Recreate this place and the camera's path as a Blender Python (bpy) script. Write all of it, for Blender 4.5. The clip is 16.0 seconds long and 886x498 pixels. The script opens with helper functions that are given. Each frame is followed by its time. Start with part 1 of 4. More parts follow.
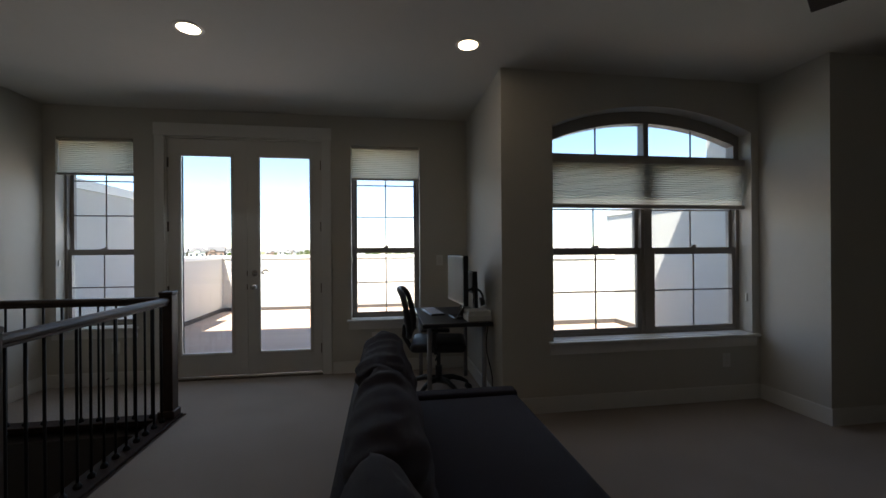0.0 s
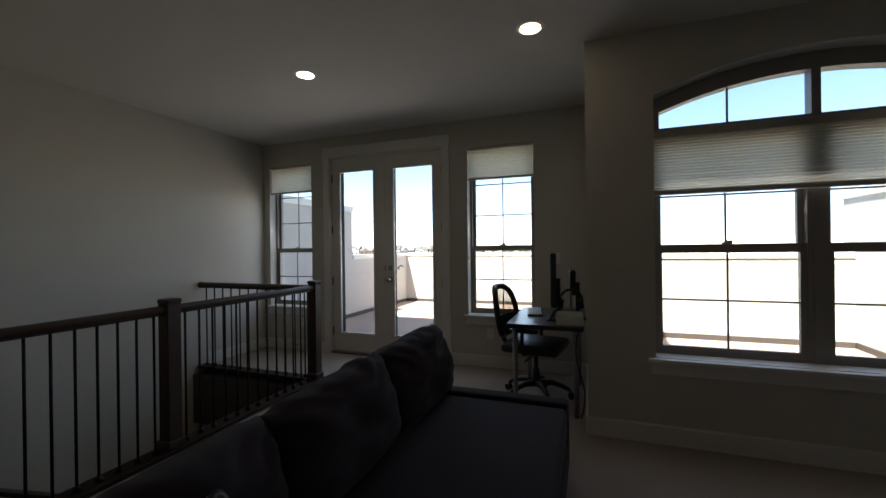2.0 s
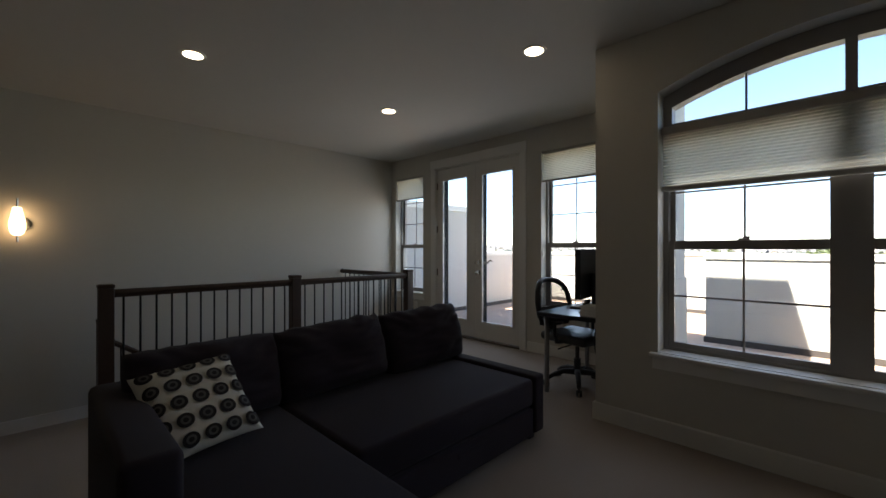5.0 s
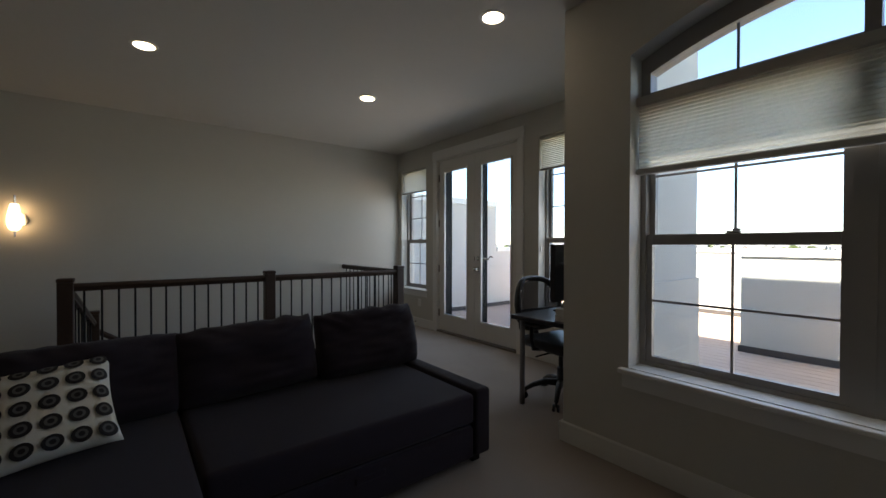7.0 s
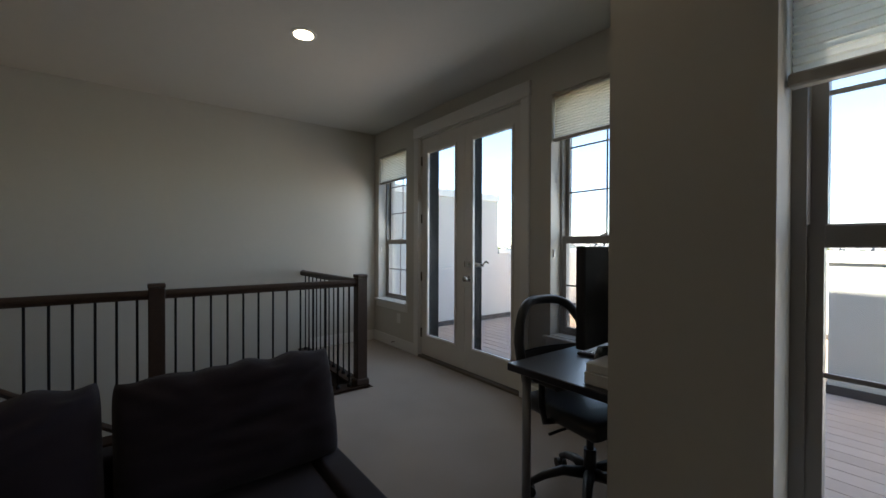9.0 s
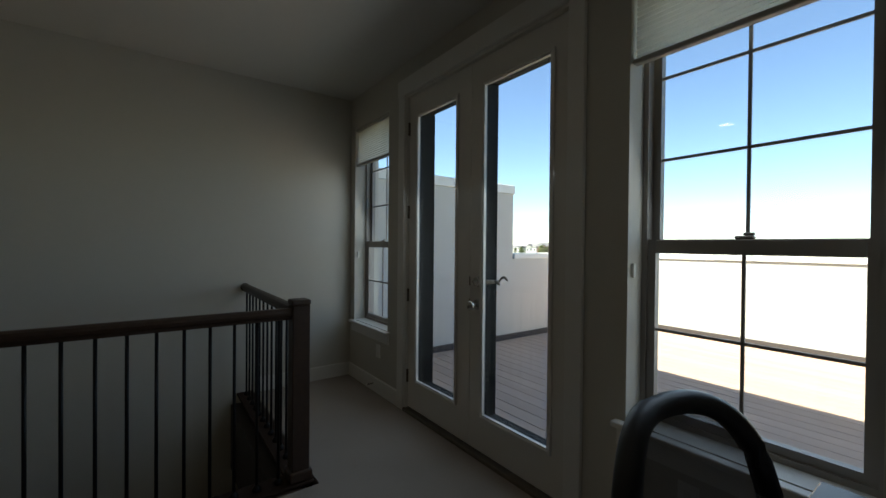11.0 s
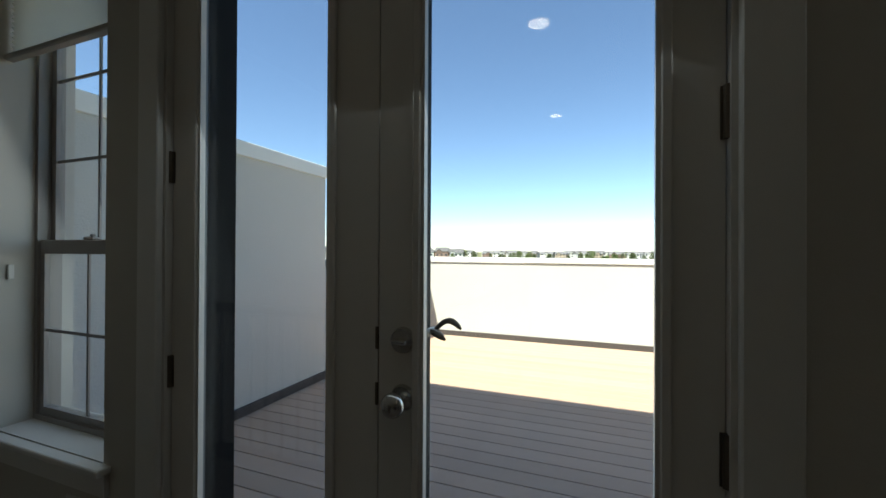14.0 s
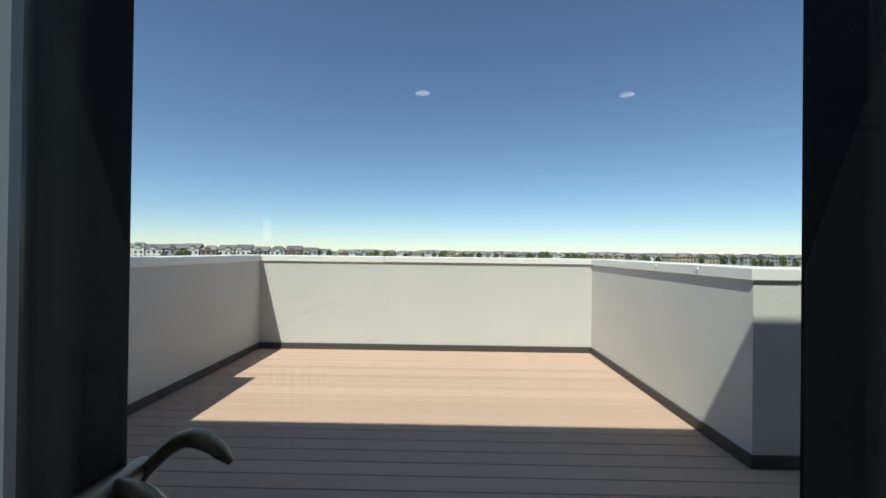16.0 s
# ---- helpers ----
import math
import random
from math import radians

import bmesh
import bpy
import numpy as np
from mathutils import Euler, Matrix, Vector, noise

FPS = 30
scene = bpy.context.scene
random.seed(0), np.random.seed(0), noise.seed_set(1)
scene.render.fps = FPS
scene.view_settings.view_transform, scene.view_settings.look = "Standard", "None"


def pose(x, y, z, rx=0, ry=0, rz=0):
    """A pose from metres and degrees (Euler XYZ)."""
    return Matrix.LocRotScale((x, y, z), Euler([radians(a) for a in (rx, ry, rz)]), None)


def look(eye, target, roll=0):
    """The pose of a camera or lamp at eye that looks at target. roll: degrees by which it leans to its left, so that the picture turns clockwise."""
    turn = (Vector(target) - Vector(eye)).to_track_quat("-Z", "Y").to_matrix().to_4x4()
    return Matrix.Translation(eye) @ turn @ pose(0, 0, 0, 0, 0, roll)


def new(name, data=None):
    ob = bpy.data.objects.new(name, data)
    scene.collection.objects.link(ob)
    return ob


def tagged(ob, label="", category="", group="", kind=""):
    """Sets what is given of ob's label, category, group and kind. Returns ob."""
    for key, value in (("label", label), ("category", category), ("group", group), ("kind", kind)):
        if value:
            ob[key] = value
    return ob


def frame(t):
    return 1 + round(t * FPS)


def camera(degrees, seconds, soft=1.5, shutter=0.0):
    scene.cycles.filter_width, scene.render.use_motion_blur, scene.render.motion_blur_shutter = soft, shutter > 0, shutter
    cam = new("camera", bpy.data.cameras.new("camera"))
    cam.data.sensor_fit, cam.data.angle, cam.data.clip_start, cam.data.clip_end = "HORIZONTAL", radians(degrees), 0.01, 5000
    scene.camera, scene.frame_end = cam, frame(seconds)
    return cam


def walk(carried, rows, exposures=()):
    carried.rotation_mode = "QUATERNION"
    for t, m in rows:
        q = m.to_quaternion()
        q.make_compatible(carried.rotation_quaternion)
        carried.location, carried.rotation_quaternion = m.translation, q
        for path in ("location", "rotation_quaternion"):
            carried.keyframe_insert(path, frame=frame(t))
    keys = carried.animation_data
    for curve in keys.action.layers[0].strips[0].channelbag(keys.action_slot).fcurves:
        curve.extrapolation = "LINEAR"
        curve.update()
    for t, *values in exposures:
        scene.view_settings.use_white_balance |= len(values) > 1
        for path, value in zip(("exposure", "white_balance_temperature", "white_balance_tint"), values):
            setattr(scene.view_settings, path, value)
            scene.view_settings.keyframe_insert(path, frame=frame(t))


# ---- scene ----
cam = camera(95.7, 16.0)
PATH = [
    (0, (0.14, -0.289, 1.304), (0.435, 1.689, 1.303), -0.4),
    (0.5, (0.302, -0.251, 1.319), (0.318, 1.749, 1.309), -0.5),
    (1, (0.534, -0.239, 1.315), (0.284, 1.745, 1.304), -0.6),
    (1.5, (0.833, -0.223, 1.292), (0.318, 1.71, 1.286), -0.6),
    (2, (1.077, -0.213, 1.295), (0.389, 1.665, 1.292), -0.7),
    (2.5, (1.374, -0.228, 1.282), (0.504, 1.573, 1.28), -0.6),
    (3, (1.62, -0.232, 1.267), (0.567, 1.468, 1.269), -0.4),
    (3.5, (1.821, -0.251, 1.272), (0.651, 1.371, 1.276), -0.3),
    (4, (2.021, -0.281, 1.256), (0.786, 1.292, 1.256), -0.4),
    (4.5, (2.2, -0.248, 1.247), (0.875, 1.25, 1.249), -0.2),
    (7, (2.586, 0.561, 1.243), (1.013, 1.795, 1.221), 0.1),
    (7.5, (2.435, 0.776, 1.243), (0.86, 2.008, 1.219), 0.1),
    (8, (2.241, 1.041, 1.252), (0.657, 2.261, 1.222), 0.3),
    (8.5, (2.021, 1.296, 1.25), (0.432, 2.511, 1.23), 0.3),
    (9, (1.757, 1.541, 1.246), (0.164, 2.75, 1.229), 0.2),
    (11.5, (0.418, 2.59, 1.293), (-1.201, 3.765, 1.275), 0.6),
    (12, (0.123, 2.683, 1.285), (-1.439, 3.932, 1.274), 0.8),
    (12.5, (-0.153, 2.8, 1.295), (-1.594, 4.188, 1.291), 0.6),
    (13, (-0.414, 2.903, 1.291), (-1.652, 4.473, 1.292), 0.5),
    (13.5, (-0.6, 3.046, 1.279), (-1.59, 4.784, 1.286), 0.4),
    (14, (-0.728, 3.198, 1.285), (-1.443, 5.066, 1.294), 0.3),
    (14.5, (-0.827, 3.369, 1.284), (-1.254, 5.323, 1.295), 0.7),
    (15, (-0.877, 3.595, 1.259), (-1.037, 5.589, 1.269), 0.9),
    (15.5, (-0.88, 3.763, 1.262), (-0.912, 5.763, 1.271), 0.8),
    (16, (-0.881, 3.886, 1.263), (-0.907, 5.886, 1.274), 0.7),
]
walk(cam, [(r[0], look(*r[1:])) for r in PATH],
     [(0, 2.05, 6750, 15), (3, 2.1, 7000, 15), (4.5, 2.3, 7000, 15), (7, 2.6, 6900, 14), (9, 2.62, 6900, 13), (11.5, 1.5, 6900, 6), (12.5, 1.65, 7100, 6), (13, 1.75, 7150, 6), (13.5, 1.6, 6950, 6), (14.5, 0.98, 6600, 5), (15.5, 0.52, 6450, 5), (16, 0.28, 6400, 7)])

# ---- world and light ----
world = bpy.data.worlds.new("sky")
scene.world = world
world.use_nodes = True
wn = world.node_tree.nodes
wl = world.node_tree.links
sky = wn.new("ShaderNodeTexSky")
sky.sky_type = "NISHITA"
sky.sun_disc = False
sky.sun_elevation = radians(58)
sky.sun_rotation = radians(202.5)
sky.altitude = 1600
sky.air_density = 1.0
sky.dust_density = 0.15
sky.ozone_density = 3.5
wl.new(sky.outputs[0], wn["Background"].inputs[0])
wn["Background"].inputs[1].default_value = 0.11
SUN_WAY = Vector((0.24, 0.58, -1.0))
sun = new("sun", bpy.data.lights.new("sun", "SUN"))
sun.data.energy = 5.0
sun.data.angle = radians(0.5)
sun.data.color = (1.0, 0.95, 0.87)
sun.matrix_world = look((0, 0, 20), Vector((0, 0, 20)) + SUN_WAY)


def window_fill(name, x, y, z, w, h, watts, tone=(0.78, 0.9, 1.0)):
    """Added fill lamp at a window, boosting daylight from sky and sunlit terrace."""
    la = new(name, bpy.data.lights.new(name, "AREA"))
    la.data.shape, la.data.size, la.data.size_y = "RECTANGLE", w, h
    la.data.energy, la.data.color = watts, tone
    la.matrix_world = look((x, y, z), (x, y - 1, z - 0.4))
    return la


window_fill("daylight_fill_left_window", -2.59, 4.29, 1.3, 0.6, 1.4, 0.8)
window_fill("daylight_fill_doors", -1.24, 4.22, 1.3, 1.4, 1.9, 2.0)
window_fill("daylight_fill_right_window", 0.18, 4.29, 1.3, 0.6, 1.4, 0.8)
window_fill("daylight_fill_arched_window", 2.4, 2.99, 1.3, 1.7, 1.4, 1.0, (0.93, 0.97, 1.0))


# ---- materials ----
def mat(name, color, rough=0.6, metal=0.0, scale=20.0, vary=0.08, bump=0.0, bump_scale=200.0, rand=0.0, spec=0.5, sheen=0.0, big=0.05):
    m = bpy.data.materials.new(name)
    m.use_nodes = True
    n, l = m.node_tree.nodes, m.node_tree.links
    p = n["Principled BSDF"]
    p.inputs["Roughness"].default_value = rough
    p.inputs["Metallic"].default_value = metal
    p.inputs["Specular IOR Level"].default_value = spec
    p.inputs["Sheen Weight"].default_value = sheen
    tc = n.new("ShaderNodeTexCoord")
    fine = n.new("ShaderNodeTexNoise")
    fine.inputs["Scale"].default_value = scale
    fine.inputs["Detail"].default_value = 5
    wide = n.new("ShaderNodeTexNoise")
    wide.inputs["Scale"].default_value = 1.3
    l.new(tc.outputs["Object"], fine.inputs["Vector"])
    l.new(tc.outputs["Object"], wide.inputs["Vector"])
    def scaled(src, amount):
        a = n.new("ShaderNodeMath")
        a.operation = "MULTIPLY_ADD"
        l.new(src, a.inputs[0])
        a.inputs[1].default_value = 2 * amount
        a.inputs[2].default_value = -amount
        return a.outputs[0]
    total = n.new("ShaderNodeMath")
    l.new(scaled(fine.outputs[0], vary), total.inputs[0])
    l.new(scaled(wide.outputs[0], big), total.inputs[1])
    out = total.outputs[0]
    if rand:
        info = n.new("ShaderNodeObjectInfo")
        t2 = n.new("ShaderNodeMath")
        l.new(out, t2.inputs[0])
        l.new(scaled(info.outputs["Random"], rand), t2.inputs[1])
        out = t2.outputs[0]
    one = n.new("ShaderNodeMath")
    one.inputs[1].default_value = 1.0
    l.new(out, one.inputs[0])
    mul = n.new("ShaderNodeVectorMath")
    mul.operation = "SCALE"
    mul.inputs[0].default_value = color
    l.new(one.outputs[0], mul.inputs["Scale"])
    l.new(mul.outputs[0], p.inputs["Base Color"])
    if bump:
        bn = n.new("ShaderNodeTexNoise")
        bn.inputs["Scale"].default_value = bump_scale
        bn.inputs["Detail"].default_value = 3
        l.new(tc.outputs["Object"], bn.inputs["Vector"])
        b = n.new("ShaderNodeBump")
        b.inputs["Strength"].default_value = bump
        b.inputs["Distance"].default_value = 0.004
        l.new(bn.outputs[0], b.inputs["Height"])
        l.new(b.outputs[0], p.inputs["Normal"])
    return m


def glass_mat():
    m = bpy.data.materials.new("window_glass")
    m.use_nodes = True
    n, l = m.node_tree.nodes, m.node_tree.links
    n.remove(n["Principled BSDF"])
    tr, gl = n.new("ShaderNodeBsdfTransparent"), n.new("ShaderNodeBsdfGlossy")
    tr.inputs[0].default_value = (0.93, 0.96, 0.95, 1)
    gl.inputs["Roughness"].default_value = 0.0
    lw, mx = n.new("ShaderNodeLayerWeight"), n.new("ShaderNodeMixShader")
    lw.inputs[0].default_value = 0.5
    pw5, ma = n.new("ShaderNodeMath"), n.new("ShaderNodeMath")
    pw5.operation, ma.operation = "POWER", "MULTIPLY_ADD"
    pw5.inputs[1].default_value = 5.0
    ma.inputs[1].default_value, ma.inputs[2].default_value = 0.9, 0.035
    l.new(lw.outputs["Facing"], pw5.inputs[0])
    l.new(pw5.outputs[0], ma.inputs[0])
    l.new(ma.outputs[0], mx.inputs[0])
    l.new(tr.outputs[0], mx.inputs[1])
    l.new(gl.outputs[0], mx.inputs[2])
    l.new(mx.outputs[0], n["Material Output"].inputs[0])
    return m


def cloth_mat(name, color, through_share, weave=900.0):
    m = bpy.data.materials.new(name)
    m.use_nodes = True
    n, l = m.node_tree.nodes, m.node_tree.links
    n.remove(n["Principled BSDF"])
    d, t, mx = n.new("ShaderNodeBsdfDiffuse"), n.new("ShaderNodeBsdfTranslucent"), n.new("ShaderNodeMixShader")
    tx = n.new("ShaderNodeTexNoise")
    tx.inputs["Scale"].default_value = weave
    rp = n.new("ShaderNodeValToRGB")
    rp.color_ramp.elements[0].color = (*[c * 0.88 for c in color], 1)
    rp.color_ramp.elements[1].color = (*color, 1)
    l.new(tx.outputs[0], rp.inputs[0])
    l.new(rp.outputs[0], d.inputs[0])
    l.new(rp.outputs[0], t.inputs[0])
    mx.inputs[0].default_value = through_share
    l.new(d.outputs[0], mx.inputs[1])
    l.new(t.outputs[0], mx.inputs[2])
    l.new(mx.outputs[0], n["Material Output"].inputs[0])
    return m


def glow_mat(name, color, strength):
    m = mat(name, color)
    p = m.node_tree.nodes["Principled BSDF"]
    p.inputs["Emission Color"].default_value = (*color, 1)
    p.inputs["Emission Strength"].default_value = strength
    return m


WALL = mat("greige_wall_paint", (0.56, 0.53, 0.47), 0.75, vary=0.02, big=0.02, bump=0.12, bump_scale=260)
CEIL = mat("ceiling_paint", (0.62, 0.59, 0.54), 0.85, vary=0.02, big=0.02, bump=0.15, bump_scale=200)
TRIM = mat("white_trim_paint", (0.72, 0.70, 0.66), 0.4, vary=0.02, big=0.02)
DOORP = mat("off_white_door_paint", (0.68, 0.65, 0.6), 0.38, vary=0.02, big=0.03)
CARPET = mat("beige_carpet", (0.285, 0.228, 0.185), 0.95, scale=160, vary=0.3, big=0.28, bump=0.8, bump_scale=320, sheen=0.3, spec=0.1)
WOOD = mat("espresso_wood", (0.045, 0.024, 0.015), 0.46, scale=40, vary=0.3, big=0.15)
NOSING = mat("dark_floor_edge_wood", (0.03, 0.017, 0.012), 0.7, scale=40, vary=0.3, big=0.15, spec=0.15)
IRON = mat("black_iron", (0.012, 0.012, 0.013), 0.45, metal=0.6)
SOFA = mat("charcoal_sofa_fabric", (0.027, 0.0205, 0.026), 0.92, scale=420, vary=0.3, bump=0.5, bump_scale=600, sheen=0.08, spec=0.15)
SASH = mat("taupe_vinyl_sash", (0.30, 0.27, 0.245), 0.45, vary=0.03)
DARKLIP = mat("black_door_gasket", (0.006, 0.0065, 0.008), 0.6, spec=0.08)
ALU = mat("grey_glazing_bead", (0.16, 0.165, 0.17), 0.4, vary=0.03)
GLASS = glass_mat()
SHADE = cloth_mat("cellular_shade_cloth", (0.84, 0.81, 0.71), 0.42)
SHRAIL = mat("shade_rail", (0.42, 0.39, 0.34), 0.5)
CHROME = mat("satin_nickel", (0.6, 0.58, 0.55), 0.22, metal=1.0)
HINGE = mat("dark_bronze_hinge", (0.17, 0.14, 0.11), 0.45, metal=0.9)
STUCCO = mat("white_stucco", (0.56, 0.555, 0.52), 0.9, scale=60, vary=0.06, big=0.05, bump=0.7, bump_scale=90)
COPING = mat("painted_metal_coping", (0.76, 0.76, 0.72), 0.45, vary=0.03)
DECK = mat("tan_composite_deck", (0.49, 0.345, 0.255), 0.7, scale=30, vary=0.12, big=0.06, rand=0.08, bump=0.3)
GAP = mat("dark_deck_trim_and_gap_shade", (0.06, 0.052, 0.05), 0.7)
BLACK = mat("black_plastic", (0.014, 0.014, 0.016), 0.42)
SCREEN = mat("black_screen", (0.006, 0.006, 0.008), 0.55, spec=0.12)
MESH = cloth_mat("black_chair_mesh", (0.03, 0.03, 0.035), 0.6)
_n, _l = MESH.node_tree.nodes, MESH.node_tree.links
_old = _n["Material Output"].inputs[0].links[0].from_socket
_tr, _mx = _n.new("ShaderNodeBsdfTransparent"), _n.new("ShaderNodeMixShader")
_mx.inputs[0].default_value = 0.3
_l.new(_old, _mx.inputs[1])
_l.new(_tr.outputs[0], _mx.inputs[2])
_l.new(_mx.outputs[0], _n["Material Output"].inputs[0])
DESKTOP = mat("black_desk_laminate", (0.018, 0.018, 0.022), 0.3, scale=60, vary=0.15)
STEEL = mat("grey_desk_leg", (0.28, 0.28, 0.29), 0.4, metal=0.4)
PAPER = mat("white_card", (0.66, 0.65, 0.62), 0.7)
KEYCAP = mat("pale_keycaps", (0.5, 0.5, 0.52), 0.5)
CREAM = mat("cream_cotton", (0.72, 0.68, 0.58), 0.9, scale=400, vary=0.12, bump=0.4, bump_scale=500)
DISC = mat("black_print", (0.02, 0.018, 0.018), 0.9)
RING = mat("grey_print", (0.10, 0.095, 0.09), 0.9)
LAMP = glow_mat("lit_lamp_lens", (1.0, 0.86, 0.64), 3.4)
SCONCE = glow_mat("frosted_sconce_glass", (1.0, 0.7, 0.36), 1.3)
GRASS = mat("dry_grass", (0.17, 0.17, 0.075), 0.95, scale=0.4, vary=0.3, big=0.2)
LEAF = mat("tree_leaves", (0.10, 0.13, 0.04), 0.8, scale=3, vary=0.3, rand=0.35)
BARK = mat("bark", (0.12, 0.09, 0.07), 0.9)
H_WALLS = [mat("siding_white", (0.68, 0.66, 0.62), 0.8), mat("siding_tan", (0.42, 0.34, 0.26), 0.8), mat("siding_grey", (0.28, 0.29, 0.3), 0.8), mat("siding_brick", (0.3, 0.2, 0.16), 0.8)]
H_ROOF = mat("shingle_roof", (0.17, 0.165, 0.165), 0.85, rand=0.3)
H_WIN = mat("far_window", (0.04, 0.05, 0.06), 0.15)


# ---- mesh helpers ----
def box(bm, x0, x1, y0, y1, z0, z1, bevel=0.0, segs=1):
    vs = [bm.verts.new((x, y, z)) for x in (x0, x1) for y in (y0, y1) for z in (z0, z1)]
    fs = [bm.faces.new([vs[i] for i in q]) for q in ((0, 1, 3, 2), (4, 6, 7, 5), (0, 4, 5, 1), (2, 3, 7, 6), (0, 2, 6, 4), (1, 5, 7, 3))]
    if bevel:
        es = list({e for f in fs for e in f.edges})
        bmesh.ops.bevel(bm, geom=es, offset=bevel, segments=segs, profile=0.5, affect="EDGES")
    return bm


def B(*a, **k):
    return box(bmesh.new(), *a, **k)


def tube(bm, points, radius, sides=10, cap=True):
    """A round bar along points; radius is one number or one for each point."""
    pts = [Vector(p) for p in points]
    rad = radius if isinstance(radius, (list, tuple)) else [radius] * len(pts)
    rings = []
    for i, p in enumerate(pts):
        d = (pts[min(i + 1, len(pts) - 1)] - pts[max(i - 1, 0)]).normalized()
        u = d.cross(Vector((0, 0, 1)) if abs(d.z) < 0.9 else Vector((1, 0, 0))).normalized()
        v = d.cross(u)
        rings.append([bm.verts.new(p + rad[i] * (math.cos(k * math.tau / sides) * u + math.sin(k * math.tau / sides) * v)) for k in range(sides)])
    for a, b in zip(rings, rings[1:]):
        for k in range(sides):
            bm.faces.new((a[k], a[(k + 1) % sides], b[(k + 1) % sides], b[k]))
    if cap:
        bm.faces.new(rings[0][::-1])
        bm.faces.new(rings[-1])
    return bm


def lathe(bm, profile, at=(0, 0, 0), sides=24):
    """Turns (radius, z) pairs round a vertical axis."""
    rings = [[bm.verts.new((at[0] + r * math.cos(k * math.tau / sides), at[1] + r * math.sin(k * math.tau / sides), at[2] + z)) for k in range(sides)] for r, z in profile]
    for a, b in zip(rings, rings[1:]):
        for k in range(sides):
            bm.faces.new((a[k], a[(k + 1) % sides], b[(k + 1) % sides], b[k]))
    bm.faces.new(rings[0][::-1])
    bm.faces.new(rings[-1])
    return bm


def mesh(name, bm, material, smooth=False):
    bmesh.ops.recalc_face_normals(bm, faces=bm.faces)
    me = bpy.data.meshes.new(name)
    bm.to_mesh(me)
    bm.free()
    me.materials.append(material)
    if smooth:
        me.polygons.foreach_set("use_smooth", [True] * len(me.polygons))
    return me


def thing(name, at=(0, 0, 0), label="", category="", group="", kind="", rz=0):
    ob = new(name)
    ob.matrix_basis = pose(*at, 0, 0, rz)
    return tagged(ob, label, category, group, kind)


def part(name, bm, material, parent, label="", smooth=False):
    ob = new(name, mesh(name, bm, material, smooth))
    ob.parent = parent
    return tagged(ob, label)


def solid(name, bm, material, label="", category="", kind="structure", smooth=False):
    return tagged(new(name, mesh(name, bm, material, smooth)), label, category, "", kind)


# ---- plan, in metres ----
CEIL_Z = 2.715
WY0, WY1 = 4.06, 4.31          # door wall
XL = -3.07                      # left wall face
PX = 1.055                     # pier face
AY0, AY1 = 2.74, 3.0           # arched window wall
NX = 3.36                     # nook side face
DECK_Z = -0.04


def wall_with_openings(bm, x0, x1, y0, y1, z0, z1, holes):
    """A wall along x with rectangular openings (xa, xb, za, zb), in x order."""
    x = x0
    for xa, xb, za, zb in holes:
        box(bm, x, xa, y0, y1, z0, z1)
        if za > z0:
            box(bm, xa, xb, y0, y1, z0, za)
        if zb < z1:
            box(bm, xa, xb, y0, y1, zb, z1)
        x = xb
    box(bm, x, x1, y0, y1, z0, z1)
    return bm


LW = (-2.965, -2.285, 0.56, 2.41)
DO = (-2.005, -0.485, -0.12, 2.45)
RW = (-0.195, 0.535, 0.56, 2.41)
AW = (1.478, 3.285, 0.56)
SPRING, CROWN = 2.285, 2.47

wall_n = solid("wall_north", wall_with_openings(bmesh.new(), XL, PX, WY0, WY1, -0.12, CEIL_Z, [LW, DO, RW]), WALL, "greige painted wall with french doors and windows", "wall")


def arch_z(x, x0=AW[0], x1=AW[1], spring=SPRING, crown=CROWN):
    c, span, rise = (x0 + x1) / 2, (x1 - x0) / 2, crown - spring
    r = (span * span + rise * rise) / (2 * rise)
    return crown - r + math.sqrt(max(r * r - (x - c) ** 2, 0))


def arch_strip(bm, x0, x1, y0, y1, low, high, n=28):
    """A solid between two curves low(x) and high(x)."""
    cols = []
    for i in range(n + 1):
        x = x0 + (x1 - x0) * i / n
        cols.append([bm.verts.new((x, y, z)) for y, z in ((y0, low(x)), (y0, high(x)), (y1, high(x)), (y1, low(x)))])
    for a, b in zip(cols, cols[1:]):
        for k in range(4):
            bm.faces.new((a[k], a[(k + 1) % 4], b[(k + 1) % 4], b[k]))
    bm.faces.new(cols[0])
    bm.faces.new(cols[-1][::-1])
    return bm


bm = bmesh.new()
box(bm, PX, AW[0], AY0, AY1, -0.12, CEIL_Z)
box(bm, AW[1], NX + 0.2, AY0, AY1, -0.12, CEIL_Z)
box(bm, AW[0], AW[1], AY0, AY1, -0.12, AW[2])
arch_strip(bm, AW[0], AW[1], AY0, AY1, arch_z, lambda x: CEIL_Z)
solid("wall_arch_window", bm, WALL, "greige painted wall round an arched window", "wall")
solid("wall_pier", B(PX, 1.24, AY1, 4.31, -0.12, CEIL_Z), WALL, "greige painted wall beside the desk", "wall")
solid("wall_nook", B(NX, NX + 0.2, 2.18, AY0, 0, CEIL_Z), WALL, "greige painted nook side wall", "wall")
solid("wall_return", B(NX + 0.2, 4.8, 2.18, 2.4, 0, CEIL_Z), WALL, "greige painted wall", "wall")
solid("wall_east", B(4.8, 5.0, -3.7, 2.4, 0, CEIL_Z), WALL, "greige painted wall", "wall")
solid("wall_south", B(XL, 4.8, -3.7, -7.0, 0, CEIL_Z), WALL, "greige painted wall", "wall")
solid("wall_west", B(XL - 0.2, XL, -3.7, WY1, -3.0, CEIL_Z), WALL, "greige painted wall over the stairwell", "wall")
